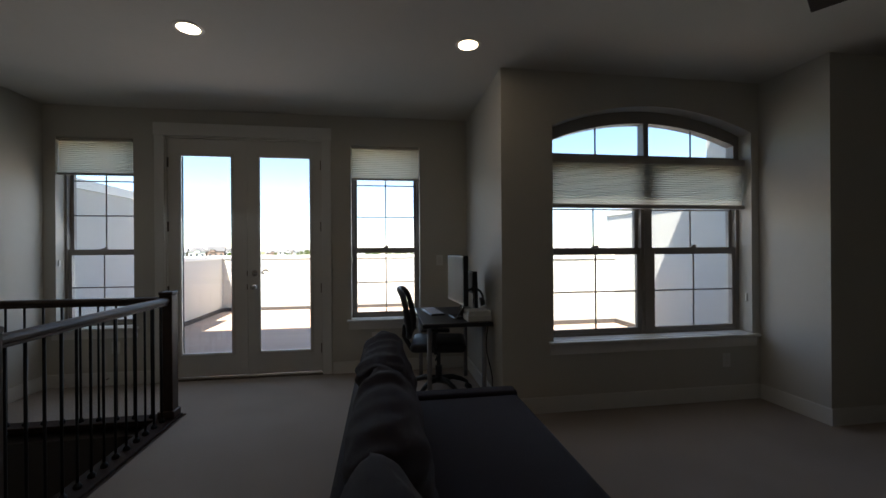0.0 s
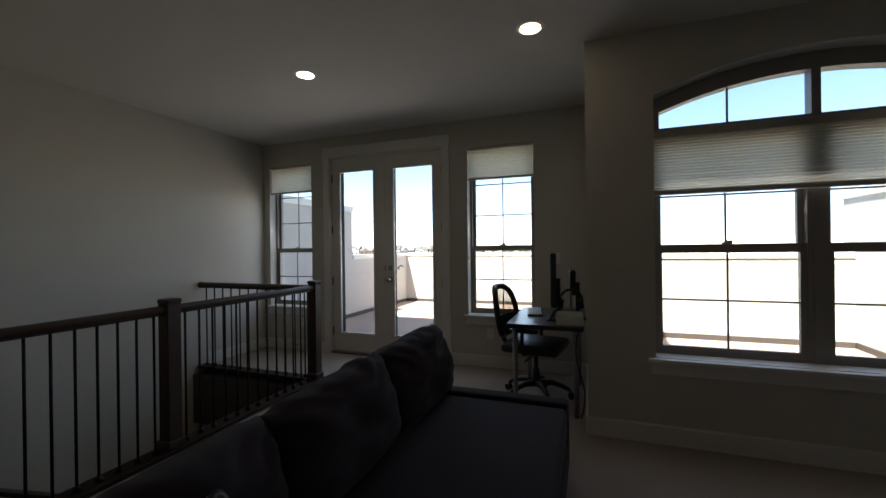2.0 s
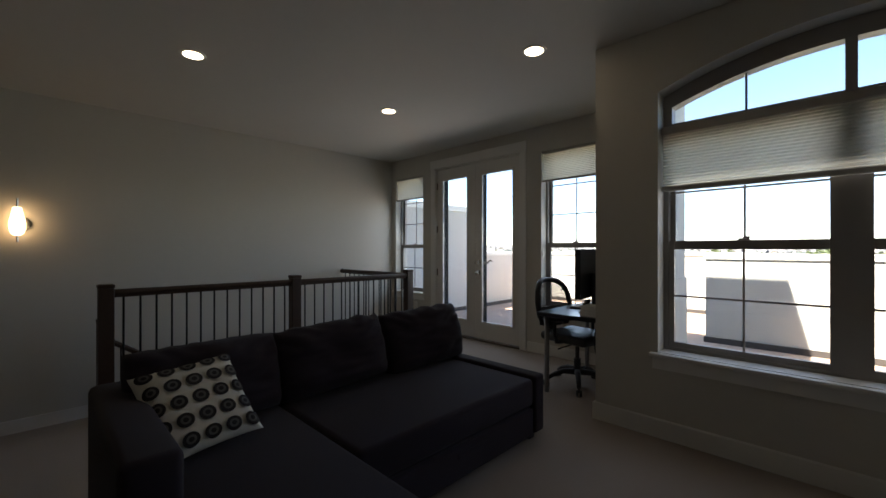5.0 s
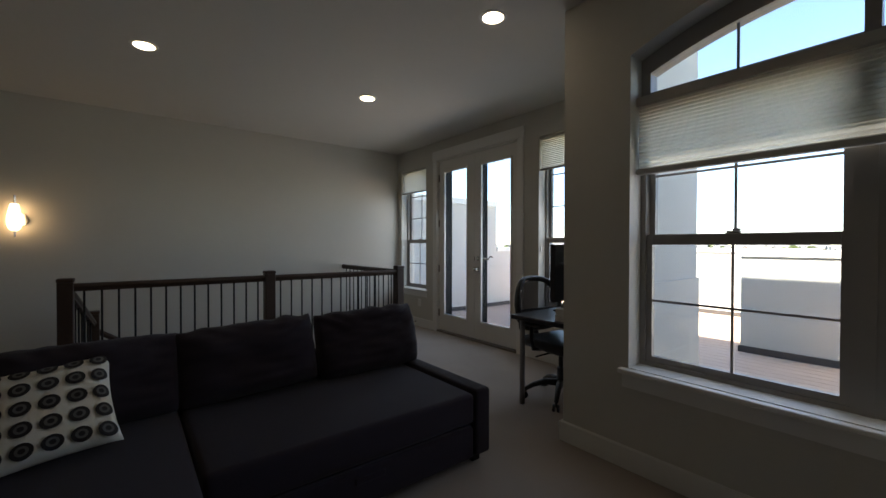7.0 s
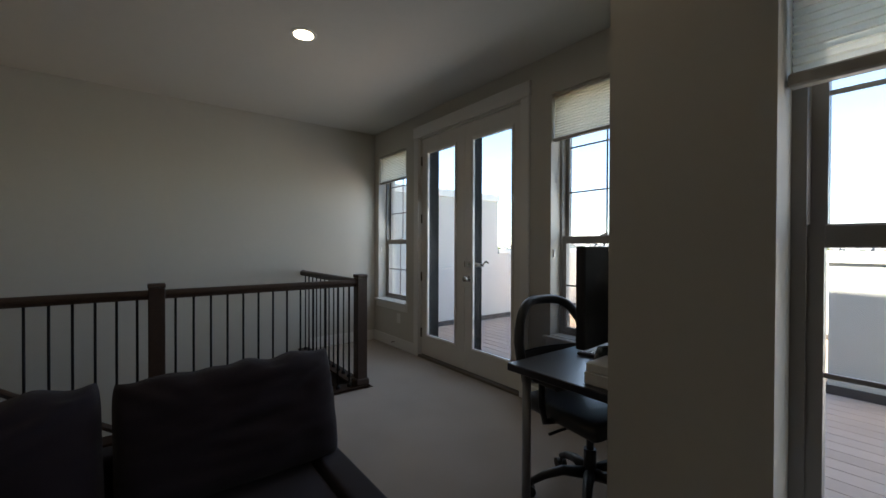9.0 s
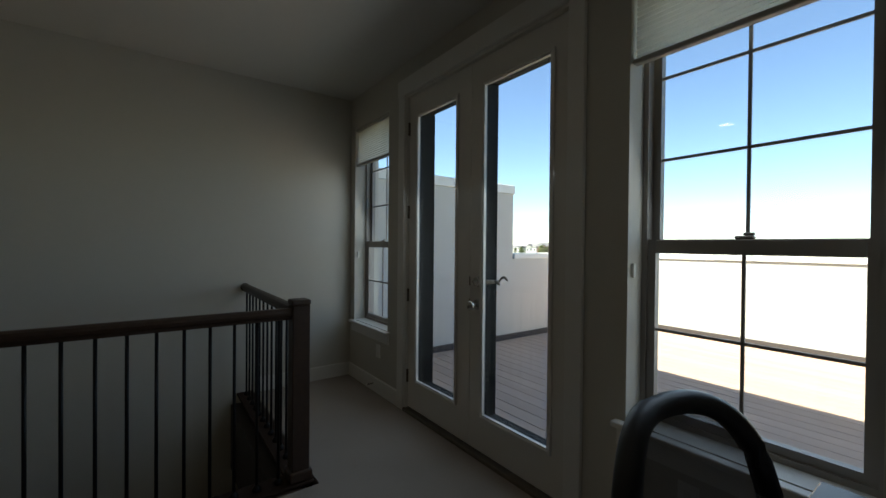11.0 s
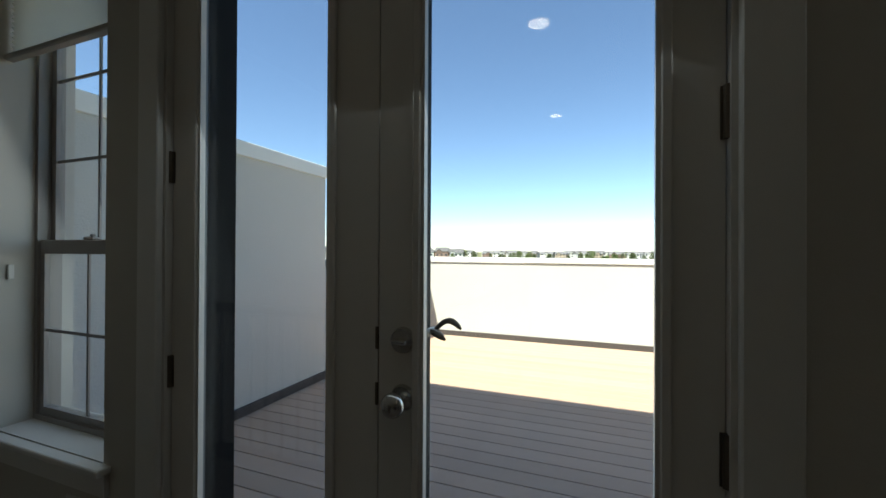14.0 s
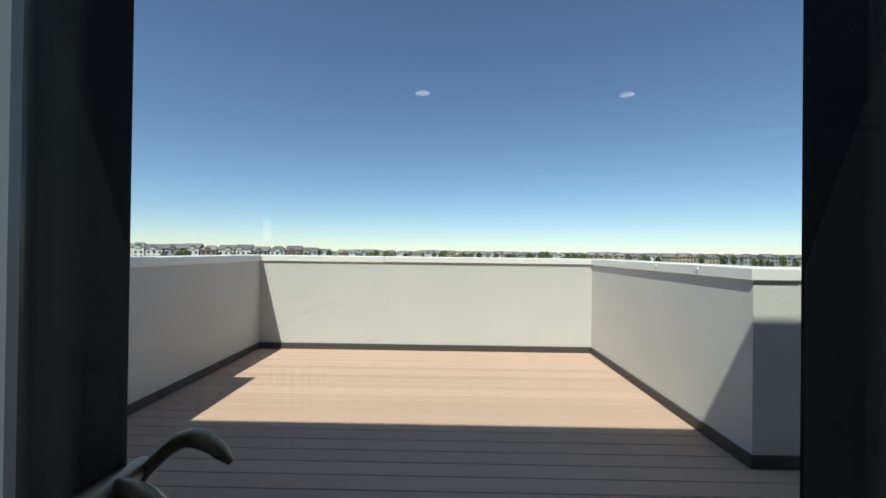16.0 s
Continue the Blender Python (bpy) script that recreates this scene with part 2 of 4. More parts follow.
bm = B(XL - 0.2, 1.25, -3.7, 4.31, CEIL_Z, CEIL_Z + 0.25)
box(bm, 1.25, 5.0, -3.7, AY1, CEIL_Z, CEIL_Z + 0.25)
ceiling = solid("ceiling", bm, CEIL, "off-white painted ceiling", "ceiling")

# floor round the stairwell
WX, WYA, WYB = -1.42, -0.9, 3.19
bm = bmesh.new()
box(bm, WX, 4.8, -7.0, WY0 + 0.03, -0.28, 0)
box(bm, XL, WX, WYB, WY0 + 0.03, -0.28, 0)
box(bm, XL, WX, -7.0, WYA, -0.28, 0)
solid("floor", bm, CARPET, "beige cut-pile carpet", "floor")
solid("stairwell_wall", B(WX, WX + 0.1, 0.1, WYB, -3.0, -0.28), WALL, "greige stairwell wall below the floor", "wall")
solid("stairwell_end_wall", B(XL, WX, WYB, WYB + 0.1, -3.0, -0.28), WALL, "greige stairwell end wall", "wall")
solid("stairwell_back_wall", B(XL, WX, WYA - 0.1, WYA, -3.0, -0.28), WALL, "greige stairwell wall", "wall")
solid("stairwell_floor", B(XL, WX, WYA, WYB, -3.1, -3.0), CARPET, "beige carpet of the lower storey", "floor")

# landing, two steps up to the room, and the flight down
LZ = -0.45
stairs = thing("staircase", (0, 0, 0), "carpeted winding staircase descending beside the railing", "stairs", kind="structure")
part("landing", B(XL, -2.08, WYA, 0.25, LZ - 0.2, LZ, bevel=0.012), CARPET, stairs, "beige carpeted landing")
part("step", B(-2.08, -1.75, WYA, 0.12, LZ - 0.1, -0.30, bevel=0.012), CARPET, stairs)
part("step", B(-1.75, WX, WYA, 0.12, LZ - 0.1, -0.15, bevel=0.012), CARPET, stairs)
for i in range(11):
    part("step", B(XL, -1.5, 0.25 + 0.255 * i, 0.53 + 0.255 * i, LZ - 0.18 * (i + 1) - 0.25, LZ - 0.18 * (i + 1), bevel=0.012), CARPET, stairs)
solid("stair_skirt", B(XL + 0.002, XL + 0.02, WYA, 0.25, LZ, LZ + 0.12), TRIM, "white baseboard on the stair landing", "baseboard")


# ---- baseboards ----
def baseboard(name, x0, x1, y0, y1):
    bm = B(x0, x1, y0, y1, 0, 0.125)
    top = [e for e in bm.edges if all(v.co.z > 0.12 for v in e.verts)]
    bmesh.ops.bevel(bm, geom=top, offset=0.006, segments=2, affect="EDGES")
    solid(name, bm, TRIM, "white painted baseboard", "baseboard")


T = 0.018
baseboard("baseboard_door_wall_left", XL, -2.09, WY0 - T, WY0)
baseboard("baseboard_door_wall_right", -0.385, PX - T, WY0 - T, WY0)
baseboard("baseboard_pier", PX - T, PX, AY0 - T, WY0 - T)
baseboard("baseboard_arch", PX, NX - T, AY0 - T, AY0)
baseboard("baseboard_nook", NX - T, NX, 2.18 - T, AY0 - T)
baseboard("baseboard_return", NX, 4.8, 2.18 - T, 2.18)
baseboard("baseboard_left", XL, XL + T, WYB, WY0 - T)


# ---- windows ----
def frame_rect(bm, x0, x1, z0, z1, y0, y1, w):
    box(bm, x0, x0 + w, y0, y1, z0, z1)
    box(bm, x1 - w, x1, y0, y1, z0, z1)
    box(bm, x0 + w, x1 - w, y0, y1, z0, z0 + w)
    box(bm, x0 + w, x1 - w, y0, y1, z1 - w, z1)
    return bm


def pane(parent, x0, x1, z0, z1, y):
    ob = part("pane", B(x0, x1, y, y + 0.004, z0, z1), GLASS, parent)
    ob.visible_shadow = False
    return ob


def double_hung(win, x0, x1, z0, z1, meet, y, upper_rows=2, fw=0.022):
    """Two sashes with grids, in a vinyl frame."""
    fr = part("window_frame", frame_rect(bmesh.new(), x0, x1, z0, z1, y, y + 0.085, fw), SASH, win, "taupe vinyl window frame")
    for nm, za, zb, yy in (("upper_sash", meet - 0.02, z1 - fw, y + 0.045), ("lower_sash", z0 + fw, meet + 0.022, y + 0.01)):
        s = part(nm, frame_rect(bmesh.new(), x0 + fw, x1 - fw, za, zb, yy, yy + 0.032, 0.032), SASH, win)
        a, b, c, d = x0 + fw + 0.032, x1 - fw - 0.032, za + 0.032, zb - 0.032
        if nm == "lower_sash":
            part("meeting_rail", B(a, b, yy - 0.004, yy + 0.030, d - 0.026, d + 0.03, bevel=0.003), SASH, s)
            d -= 0.026
        pane(s, a, b, c, d, yy + 0.014)
        mx = (a + b) / 2
        part("muntin", B(mx - 0.006, mx + 0.006, yy + 0.006, yy + 0.013, c, d), SASH, s)
        n = upper_rows if nm == "upper_sash" else 2
        for i in range(1, n):
            mz = c + (d - c) * i / n
            part("muntin", B(a, b, yy + 0.0055, yy + 0.0125, mz - 0.006, mz + 0.006), SASH, s)
    mx = (x0 + x1) / 2
    bm = B(mx - 0.03, mx + 0.03, y + 0.012, y + 0.04, meet + 0.022, meet + 0.034, bevel=0.004)
    tube(bm, [(mx - 0.004, y + 0.03, meet + 0.04), (mx + 0.03, y + 0.02, meet + 0.04)], 0.006, 8)
    part("sash_lock", bm, SASH, win)
    return fr


def pleated(x0, x1, z0, z1, y, depth=0.03, pitch=0.019):
    """A pleated shade: one folded sheet."""
    bm = bmesh.new()
    n = max(2, round((z1 - z0) / pitch))
    prev = None
    for i in range(2 * n + 1):
        z = z0 + (z1 - z0) * i / (2 * n)
        yy = y + (0.003 if i % 2 == 0 else depth / 2)
        row = (bm.verts.new((x0, yy, z)), bm.verts.new((x1, yy, z)))
        if prev:
            bm.faces.new((*prev, row[1], row[0]))
        prev = row
    return bm


def shade(parent_label, x0, x1, top, bottom, y, head=0.028, foot=0.022):
    sh = thing("cellular_shade", (0, 0, 0), parent_label, "window shade", "cellular shades")
    part("head_rail", B(x0, x1, y - 0.022, y + 0.022, top - head, top, bevel=0.004), SHRAIL, sh)
    part("bottom_rail", B(x0, x1, y - 0.018, y + 0.018, bottom, bottom + foot, bevel=0.005), SHRAIL, sh)
    part("fabric", pleated(x0 + 0.004, x1 - 0.004, bottom + foot, top - head, y), SHADE, sh, "cream pleated fabric")
    return sh


def sill(win, x0, x1, z, y0, y1):
    part("window_sill", B(x0 - 0.045, x1 + 0.045, y0 - 0.045, y0, z - 0.026, z, bevel=0.006, segs=2), TRIM, win, "white painted sill")
    part("window_stool", B(x0, x1, y0, y1, z - 0.0, z + 0.003), TRIM, win)
    bm = B(x0 - 0.03, x1 + 0.03, y0 - 0.016, y0, z - 0.105, z - 0.026)
    part("apron", bm, TRIM, win)


for k, (a, b, c, d) in enumerate((LW, RW)):
    w = thing("window_%d" % (k + 1), (0, 0, 0), "taupe vinyl double-hung window with grids", "window", kind="structure")
    double_hung(w, a, b, c + 0.003, d, 1.30, 4.172, 3)
    sill(w, a, b, c, WY0, 4.172)
    shade("cream cellular shade pulled a quarter down", a + 0.004, b - 0.004, d - 0.002, 2.045, 4.085)
    clip = part("cord_cleat", B(a + 0.0, a + 0.012, 4.085, 4.105, 1.16, 1.22, bevel=0.003), TRIM, w)

# the wide arched window
win = thing("window_3", (0, 0, 0), "wide taupe vinyl window with arched transom", "window", kind="structure")
YF = 2.865
mid = (AW[0] + AW[1]) / 2
double_hung(win, AW[0], mid - 0.021, AW[2] - 0.005, 2.03, 1.28, YF, fw=0.03)
double_hung(win, mid + 0.021, AW[1], AW[2] - 0.005, 2.03, 1.28, YF, fw=0.03)
part("mullion", B(mid - 0.021, mid + 0.021, YF - 0.006, YF + 0.09, AW[2] + 0.003, 2.03), SASH, win)
part("transom_bar", B(AW[0], AW[1], YF - 0.004, YF + 0.088, 2.03, 2.092), SASH, win)
bm = bmesh.new()
arch_strip(bm, AW[0], AW[1], YF, YF + 0.085, lambda x: max(arch_z(x) - 0.103, 2.093), arch_z)
box(bm, AW[0], AW[0] + 0.05, YF + 0.002, YF + 0.083, 2.085, arch_z(AW[0] + 0.05) - 0.03)
box(bm, AW[1] - 0.05, AW[1], YF + 0.002, YF + 0.083, 2.085, arch_z(AW[1] - 0.05) - 0.03)
box(bm, mid - 0.024, mid + 0.024, YF + 0.001, YF + 0.084, 2.085, CROWN - 0.03)
arch = part("arched_frame", bm, SASH, win, "taupe arched transom frame")
for x in ((AW[0] + mid) / 2, (AW[1] + mid) / 2):
    part("muntin", B(x - 0.006, x + 0.006, YF + 0.03, YF + 0.038, 2.085, arch_z(x) - 0.05), SASH, arch)
ob = part("pane", arch_strip(bmesh.new(), AW[0] + 0.04, AW[1] - 0.04, YF + 0.04, YF + 0.044, lambda x: 2.083, lambda x: arch_z(x) - 0.04), GLASS, arch)
ob.visible_shadow = False
sill(win, AW[0], AW[1], AW[2], AY0, YF)
part("cord_cleat", B(AW[1] - 0.014, AW[1], 2.78, 2.8, 0.83, 0.9, bevel=0.003), TRIM, win)
shade("wide cream cellular shade over the window's middle", AW[0] + 0.005, AW[1] - 0.005, 2.062, 1.632, 2.815, 0.05, 0.034)

# ---- french doors ----
bm = bmesh.new()
x0, x1, zt = DO[0], DO[1], DO[3]
CW = 0.085
box(bm, x0 - CW, x0 + 0.006, WY0 - 0.022, WY0, 0, zt, bevel=0.003)
box(bm, x1 - 0.006, x1 + CW, WY0 - 0.022, WY0, 0, zt, bevel=0.003)
box(bm, x0 - CW - 0.008, x1 + CW + 0.008, WY0 - 0.026, WY0, zt, zt + 0.125, bevel=0.003)
solid("door_casing", bm, TRIM, "white painted flat door casing", "trim")
bm = bmesh.new()
box(bm, x0, x0 + 0.016, WY0, 4.18, -0.02, zt)
box(bm, x1 - 0.016, x1, WY0, 4.18, -0.02, zt)
box(bm, x0 + 0.016, x1 - 0.016, WY0, 4.18, zt - 0.016, zt)
solid("door_jamb", bm, DOORP, "off-white door jamb", "trim")
bm = bmesh.new()
box(bm, x0, x0 + 0.018, 4.181, WY1 + 0.01, -0.02, zt)
box(bm, x1 - 0.018, x1, 4.181, WY1 + 0.01, -0.02, zt)
box(bm, x0 + 0.018, x1 - 0.018, 4.181, WY1 + 0.01, zt - 0.018, zt)
solid("outer_door_frame", bm, DARKLIP, "dark outer door frame", "trim")
solid("door_threshold", B(x0 - 0.0, x1, WY0 - 0.02, WY1 + 0.04, -0.12, 0.022, bevel=0.006), HINGE, "dark bronze door threshold", "trim")

LY0, LY1 = 4.082, 4.127


def leaf(name, xa, xb, ga, gb, hinge_x, label):
    d = thing(name, (0, 0, 0), label, "door", kind="structure")
    z0, z1, za, zb = 0.03, 2.429, 0.258, 2.262
    bm = bmesh.new()
    ym, o = LY0 + 0.022, 0.045
    box(bm, xa, ga, LY0, ym, z0, z1)
    box(bm, gb, xb, LY0, ym, z0, z1)
    box(bm, ga, gb, LY0, ym, z0, za)
    box(bm, ga, gb, LY0, ym, zb, z1)
    part("door_leaf", bm, DOORP, d)
    bm = frame_rect(bmesh.new(), ga - 0.024, gb + 0.024, za - 0.024, zb + 0.024, LY0 - 0.012, LY0 - 0.001, 0.02)
    bmesh.ops.bevel(bm, geom=bm.edges[:], offset=0.003, segments=1, affect="EDGES")
    frame_rect(bm, ga - 0.004, gb + 0.004, za - 0.004, zb + 0.004, LY0 - 0.006, LY0 + 0.012, 0.009)
    part("glazing_bead", bm, DOORP, d, "off-white moulded lite frame")
    part("inner_gasket", frame_rect(bmesh.new(), ga - 0.001, gb + 0.001, za - 0.001, zb + 0.001, LY0 + 0.0135, LY0 + 0.02, 0.004), ALU, d, "pale metal glass spacer")
    bm = bmesh.new()
    box(bm, xa, ga - o, ym + 0.001, LY1, z0, z1)
    box(bm, gb + o, xb, ym + 0.001, LY1, z0, z1)
    box(bm, ga - o, gb + o, ym + 0.001, LY1, z0, za - o)
    box(bm, ga - o, gb + o, ym + 0.001, LY1, zb + o, z1)
    part("outer_skin", bm, DARKLIP, d, "dark outer door skin")
    part("outer_frame", frame_rect(bmesh.new(), ga - o - 0.016, gb + o + 0.016, za - o - 0.016, zb + o + 0.016, LY1 + 0.001, 4.238, 0.016), DARKLIP, d, "black outer lite frame")
    pane(d, ga, gb, za, zb, LY0 + 0.0212)
    for z in (0.27, 0.9, 1.545, 2.19):
        bm = tube(bmesh.new(), [(hinge_x, LY0 - 0.006, z - 0.05), (hinge_x, LY0 - 0.006, z + 0.05)], 0.0075, 10)
        box(bm, hinge_x - 0.011, hinge_x + 0.011, LY0 - 0.002, LY0 + 0.0, z - 0.05, z + 0.05)
        part("hinge", bm, HINGE, d, "dark bronze hinge")
    return d


leaf("door_1", -1.986, -1.240, -1.866, -1.389, -1.988, "off-white glazed french door leaf, closed")
active = leaf("door_2", -1.237, -0.504, -1.118, -0.616, -0.502, "off-white glazed french door leaf with nickel lock")
part("astragal", B(-1.252, -1.225, LY1 + 0.002, LY1 + 0.03, 0.03, 2.429), DARKLIP, active)
HX = -1.168
bm = bmesh.new()
tube(bm, [(HX, LY0 - 0.001, 1.066), (HX, LY0 - 0.014, 1.066)], [0.033, 0.029], 24)
dead = part("deadbolt", bm, CHROME, active, "satin nickel deadbolt", smooth=False)
part("thumb_turn", box(bmesh.new(), HX - 0.02, HX + 0.02, LY0 - 0.034, LY0 - 0.012, 1.060, 1.072, bevel=0.004, segs=2), CHROME, dead)
knob = part("knob", tube(bmesh.new(), [(HX, LY0 - 0.001, 0.926), (HX, LY0 - 0.012, 0.926)], [0.033, 0.029], 24), CHROME, active, "satin nickel knob")
bm = bmesh.new()
bmesh.ops.create_uvsphere(bm, u_segments=20, v_segments=12, radius=0.029)
bmesh.ops.scale(bm, vec=(1.0, 0.75, 1.0), verts=bm.verts)
bmesh.ops.translate(bm, vec=(HX, LY0 - 0.058, 0.926), verts=bm.verts)
tube(bm, [(HX, LY0 - 0.01, 0.926), (HX, LY0 - 0.045, 0.926)], 0.012, 14)
part("knob_grip", bm, CHROME, knob, smooth=True)
for z in (1.066, 0.926):
    part("strike_plate", B(-1.246, -1.2385, LY0 - 0.003, LY0 + 0.001, z - 0.028, z + 0.028), HINGE, active)
# curved thumb-latch handle on the outer side
bm = bmesh.new()
arc = [(-1.16 + 0.084 * u, 4.25, 1.052 + 0.038 * math.sin(u * 2.7)) for u in [i / 10 for i in range(11)]]
tube(bm, arc, [0.006, 0.006, 0.007, 0.007, 0.008, 0.008, 0.009, 0.009, 0.008, 0.007, 0.003], 10)
tube(bm, [(-1.16, LY1, 1.06), (-1.16, 4.255, 1.062)], [0.02, 0.008], 12)
arc = [(-1.165 + 0.056 * u, 4.215, 1.065 - 0.022 * u * u) for u in [i / 6 for i in range(7)]]
tube(bm, arc, [0.006, 0.007, 0.009, 0.01, 0.01, 0.008, 0.003], 10)
part("lever", bm, HINGE, active, "dark bronze curved lever outside", smooth=True)


# ---- ceiling lamps, sconce, fan ----
def recessed_lamp(x, y):
    la = thing("recessed_light", (x, y, CEIL_Z), "round white recessed ceiling light, switched on", "ceiling light", "recessed lights")
    part("trim_ring", lathe(bmesh.new(), [(0.066, -0.002), (0.068, -0.006), (0.088, -0.004), (0.09, 0.0)], sides=32), TRIM, la)
    part("lens", lathe(bmesh.new(), [(0.064, -0.0075), (0.06, -0.0085), (0.01, -0.009)], sides=32), LAMP, la, "glowing frosted lens")
    return la


for x, y in ((0.73, 2.425), (-1.07, 2.46), (-1.13, 0.66), (0.73, 0.66)):
    recessed_lamp(x, y)

sc = thing("wall_sconce", (XL, -0.3, 1.50), "lit frosted glass wall sconce with steel stem", "wall lamp")
part("stem", tube(bmesh.new(), [(0.07, 0, -0.19), (0.07, 0, 0.21)], 0.008, 10), CHROME, sc)
part("back_plate", tube(bmesh.new(), [(0.0, 0.03, -0.02), (0.018, 0.03, -0.02)], 0.062, 24), CHROME, sc)
part("bracket", tube(bmesh.new(), [(0.016, 0.03, -0.02), (0.07, 0, -0.02)], 0.01, 8), CHROME, sc)
bm = lathe(bmesh.new(), [(0.02, -0.13), (0.042, -0.11), (0.055, -0.06), (0.054, -0.01), (0.044, 0.05), (0.034, 0.1), (0.03, 0.125), (0.012, 0.13)], (0.085, 0, 0), 20)
part("glass_shade", bm, SCONCE, sc, "glowing frosted glass shade", smooth=True)

fan = thing("ceiling_fan", (2.55, 0.72, CEIL_Z), "dark ceiling fan at rest", "ceiling fan")
part("canopy", lathe(bmesh.new(), [(0.075, 0), (0.07, -0.04), (0.02, -0.06)]), BLACK, fan)
part("down_rod", tube(bmesh.new(), [(0, 0, -0.05), (0, 0, -0.2)], 0.013, 12), BLACK, fan)
part("motor", lathe(bmesh.new(), [(0.05, -0.17), (0.11, -0.2), (0.115, -0.26), (0.07, -0.3), (0.03, -0.31)]), BLACK, fan, smooth=True)
for i in range(5):
    bm = B(0.1, 0.74, -0.062, 0.062, -0.262, -0.254, bevel=0.003)
    for v in bm.verts:
        if v.co.x > 0.5:
            v.co.y *= 1.1
    bmesh.ops.rotate(bm, verts=bm.verts, cent=(0, 0, -0.258), matrix=Matrix.Rotation(radians(9), 3, "X"))
    bmesh.ops.rotate(bm, verts=bm.verts, cent=(0, 0, 0), matrix=Matrix.Rotation(radians(122 + 72 * i), 3, "Z"))
    part("blade", bm, WOOD, fan)


# ---- plates on the walls ----
def wall_plate(name, x, z, y, label, toggle):
    p = thing(name, (x, y, z), label, "outlet" if not toggle else "switch")
    part("plate", B(-0.036, 0.036, -0.006, 0, -0.058, 0.058, bevel=0.002), TRIM, p)
    if toggle:
        part("rocker", B(-0.016, 0.016, -0.009, -0.006, -0.033, 0.033, bevel=0.001), DOORP, p)
    else:
        for dz in (-0.02, 0.02):
            part("socket", B(-0.015, 0.015, -0.008, -0.006, dz - 0.014, dz + 0.014, bevel=0.002), DOORP, p)


wall_plate("wall_outlet", 3.03, 0.34, AY0, "white duplex outlet under the arched window", False)
wall_plate("wall_outlet", 0.05, 0.36, WY0, "white duplex outlet under the window", False)
wall_plate("wall_outlet", -2.45, 0.36, WY0, "white duplex outlet under the window", False)
wall_plate("light_switch", 0.75, 1.18, WY0, "white rocker switch beside the window", True)


# ---- stair railing ----
rail = thing("stair_railing", (0, 0, 0), "espresso wood railing with black iron balusters", "railing", kind="structure")
RX, RY = -1.512, 3.105
NEWELS = [(RX, RY, 0.0, 0.99), (RX, 1.635, 0.0, 0.988), (RX, 0.19, 0.0, 0.985), (-2.78, 0.28, LZ, 0.565)]
for x, y, z0, z1 in NEWELS:
    nw = part("newel_post", B(x - 0.046, x + 0.046, y - 0.046, y + 0.046, z0, z1 - 0.03, bevel=0.004), WOOD, rail, "espresso wood newel post")
    part("cap", B(x - 0.05, x + 0.05, y - 0.05, y + 0.05, z1 - 0.03, z1, bevel=0.008, segs=2), WOOD, nw)
    part("base_block", B(x - 0.06, x + 0.06, y - 0.06, y + 0.06, z0 + 0.018, z0 + 0.075, bevel=0.01, segs=2), WOOD, nw)


def handrail(a, b):
    """A moulded rail: narrow foot, rounded crown."""
    a, b = Vector(a), Vector(b)
    side = (b - a).cross(Vector((0, 0, 1))).normalized()
    prof = [(-0.018, -0.045), (0.018, -0.045), (0.02, -0.03), (0.03, -0.02), (0.032, -0.006), (0.026, 0.008), (0.012, 0.015), (-0.012, 0.015), (-0.026, 0.008), (-0.032, -0.006), (-0.03, -0.02), (-0.02, -0.03)]
    bm = bmesh.new()
    ends = [[bm.verts.new(p + side * s + Vector((0, 0, u))) for s, u in prof] for p in (a, b)]
    for k in range(len(prof)):
        j = (k + 1) % len(prof)
        bm.faces.new((ends[0][k], ends[0][j], ends[1][j], ends[1][k]))
    bm.faces.new(ends[0])
    bm.faces.new(ends[1][::-1])
    return part("handrail", bm, WOOD, rail, "dark moulded wooden handrail")


TOP = 0.93
handrail((RX, RY - 0.046, TOP), (RX, 1.681, TOP))
handrail((RX, 1.589, TOP), (RX, 0.236, TOP))
handrail((XL, RY, TOP), (RX - 0.046, RY, TOP))
handrail((RX - 0.046, 0.2, 0.9), (-2.74, 0.275, 0.46))
handrail((-2.78, 0.326, 0.36), (-2.78, 2.6, -1.23))
for i in range(8):
    y = 0.42 + 0.255 * i
    part("flight_baluster", tube(bmesh.new(), [(-2.78, y, LZ - 0.18 * (int((y - 0.25) / 0.255) + 1)), (-2.78, y, 0.33 - 0.7 * (y - 0.326))], 0.0075, 8), IRON, rail, smooth=True)
part("rail_rosette", tube(bmesh.new(), [(XL, RY, TOP - 0.015), (XL + 0.012, RY, TOP - 0.015)], 0.036, 20), WOOD, rail)
part("floor_nosing", B(RX - 0.075, RX + 0.07, 0.14, RY + 0.065, 0.0, 0.018, bevel=0.005, segs=2), NOSING, rail, "espresso wood edge board")
part("floor_nosing", B(XL, RX - 0.077, RY - 0.06, RY + 0.065, 0.0, 0.018, bevel=0.005, segs=2), NOSING, rail)
part("fascia", B(WX - 0.03, WX - 0.004, 0.14, RY + 0.0, -0.28, -0.001), WOOD, rail)
part("fascia", B(XL, RX, WYB - 0.035, WYB - 0.004, -0.28, -0.001), WOOD, rail)
bar = mesh("baluster", tube(bmesh.new(), [(0, 0, 0), (0, 0, TOP - 0.06)], 0.0075, 8), IRON, True)
bm = lathe(bmesh.new(), [(0.02, 0), (0.021, 0.012), (0.012, 0.026), (0.009, 0.03)], sides=12)
shoe = mesh("shoe", bm, IRON, True)


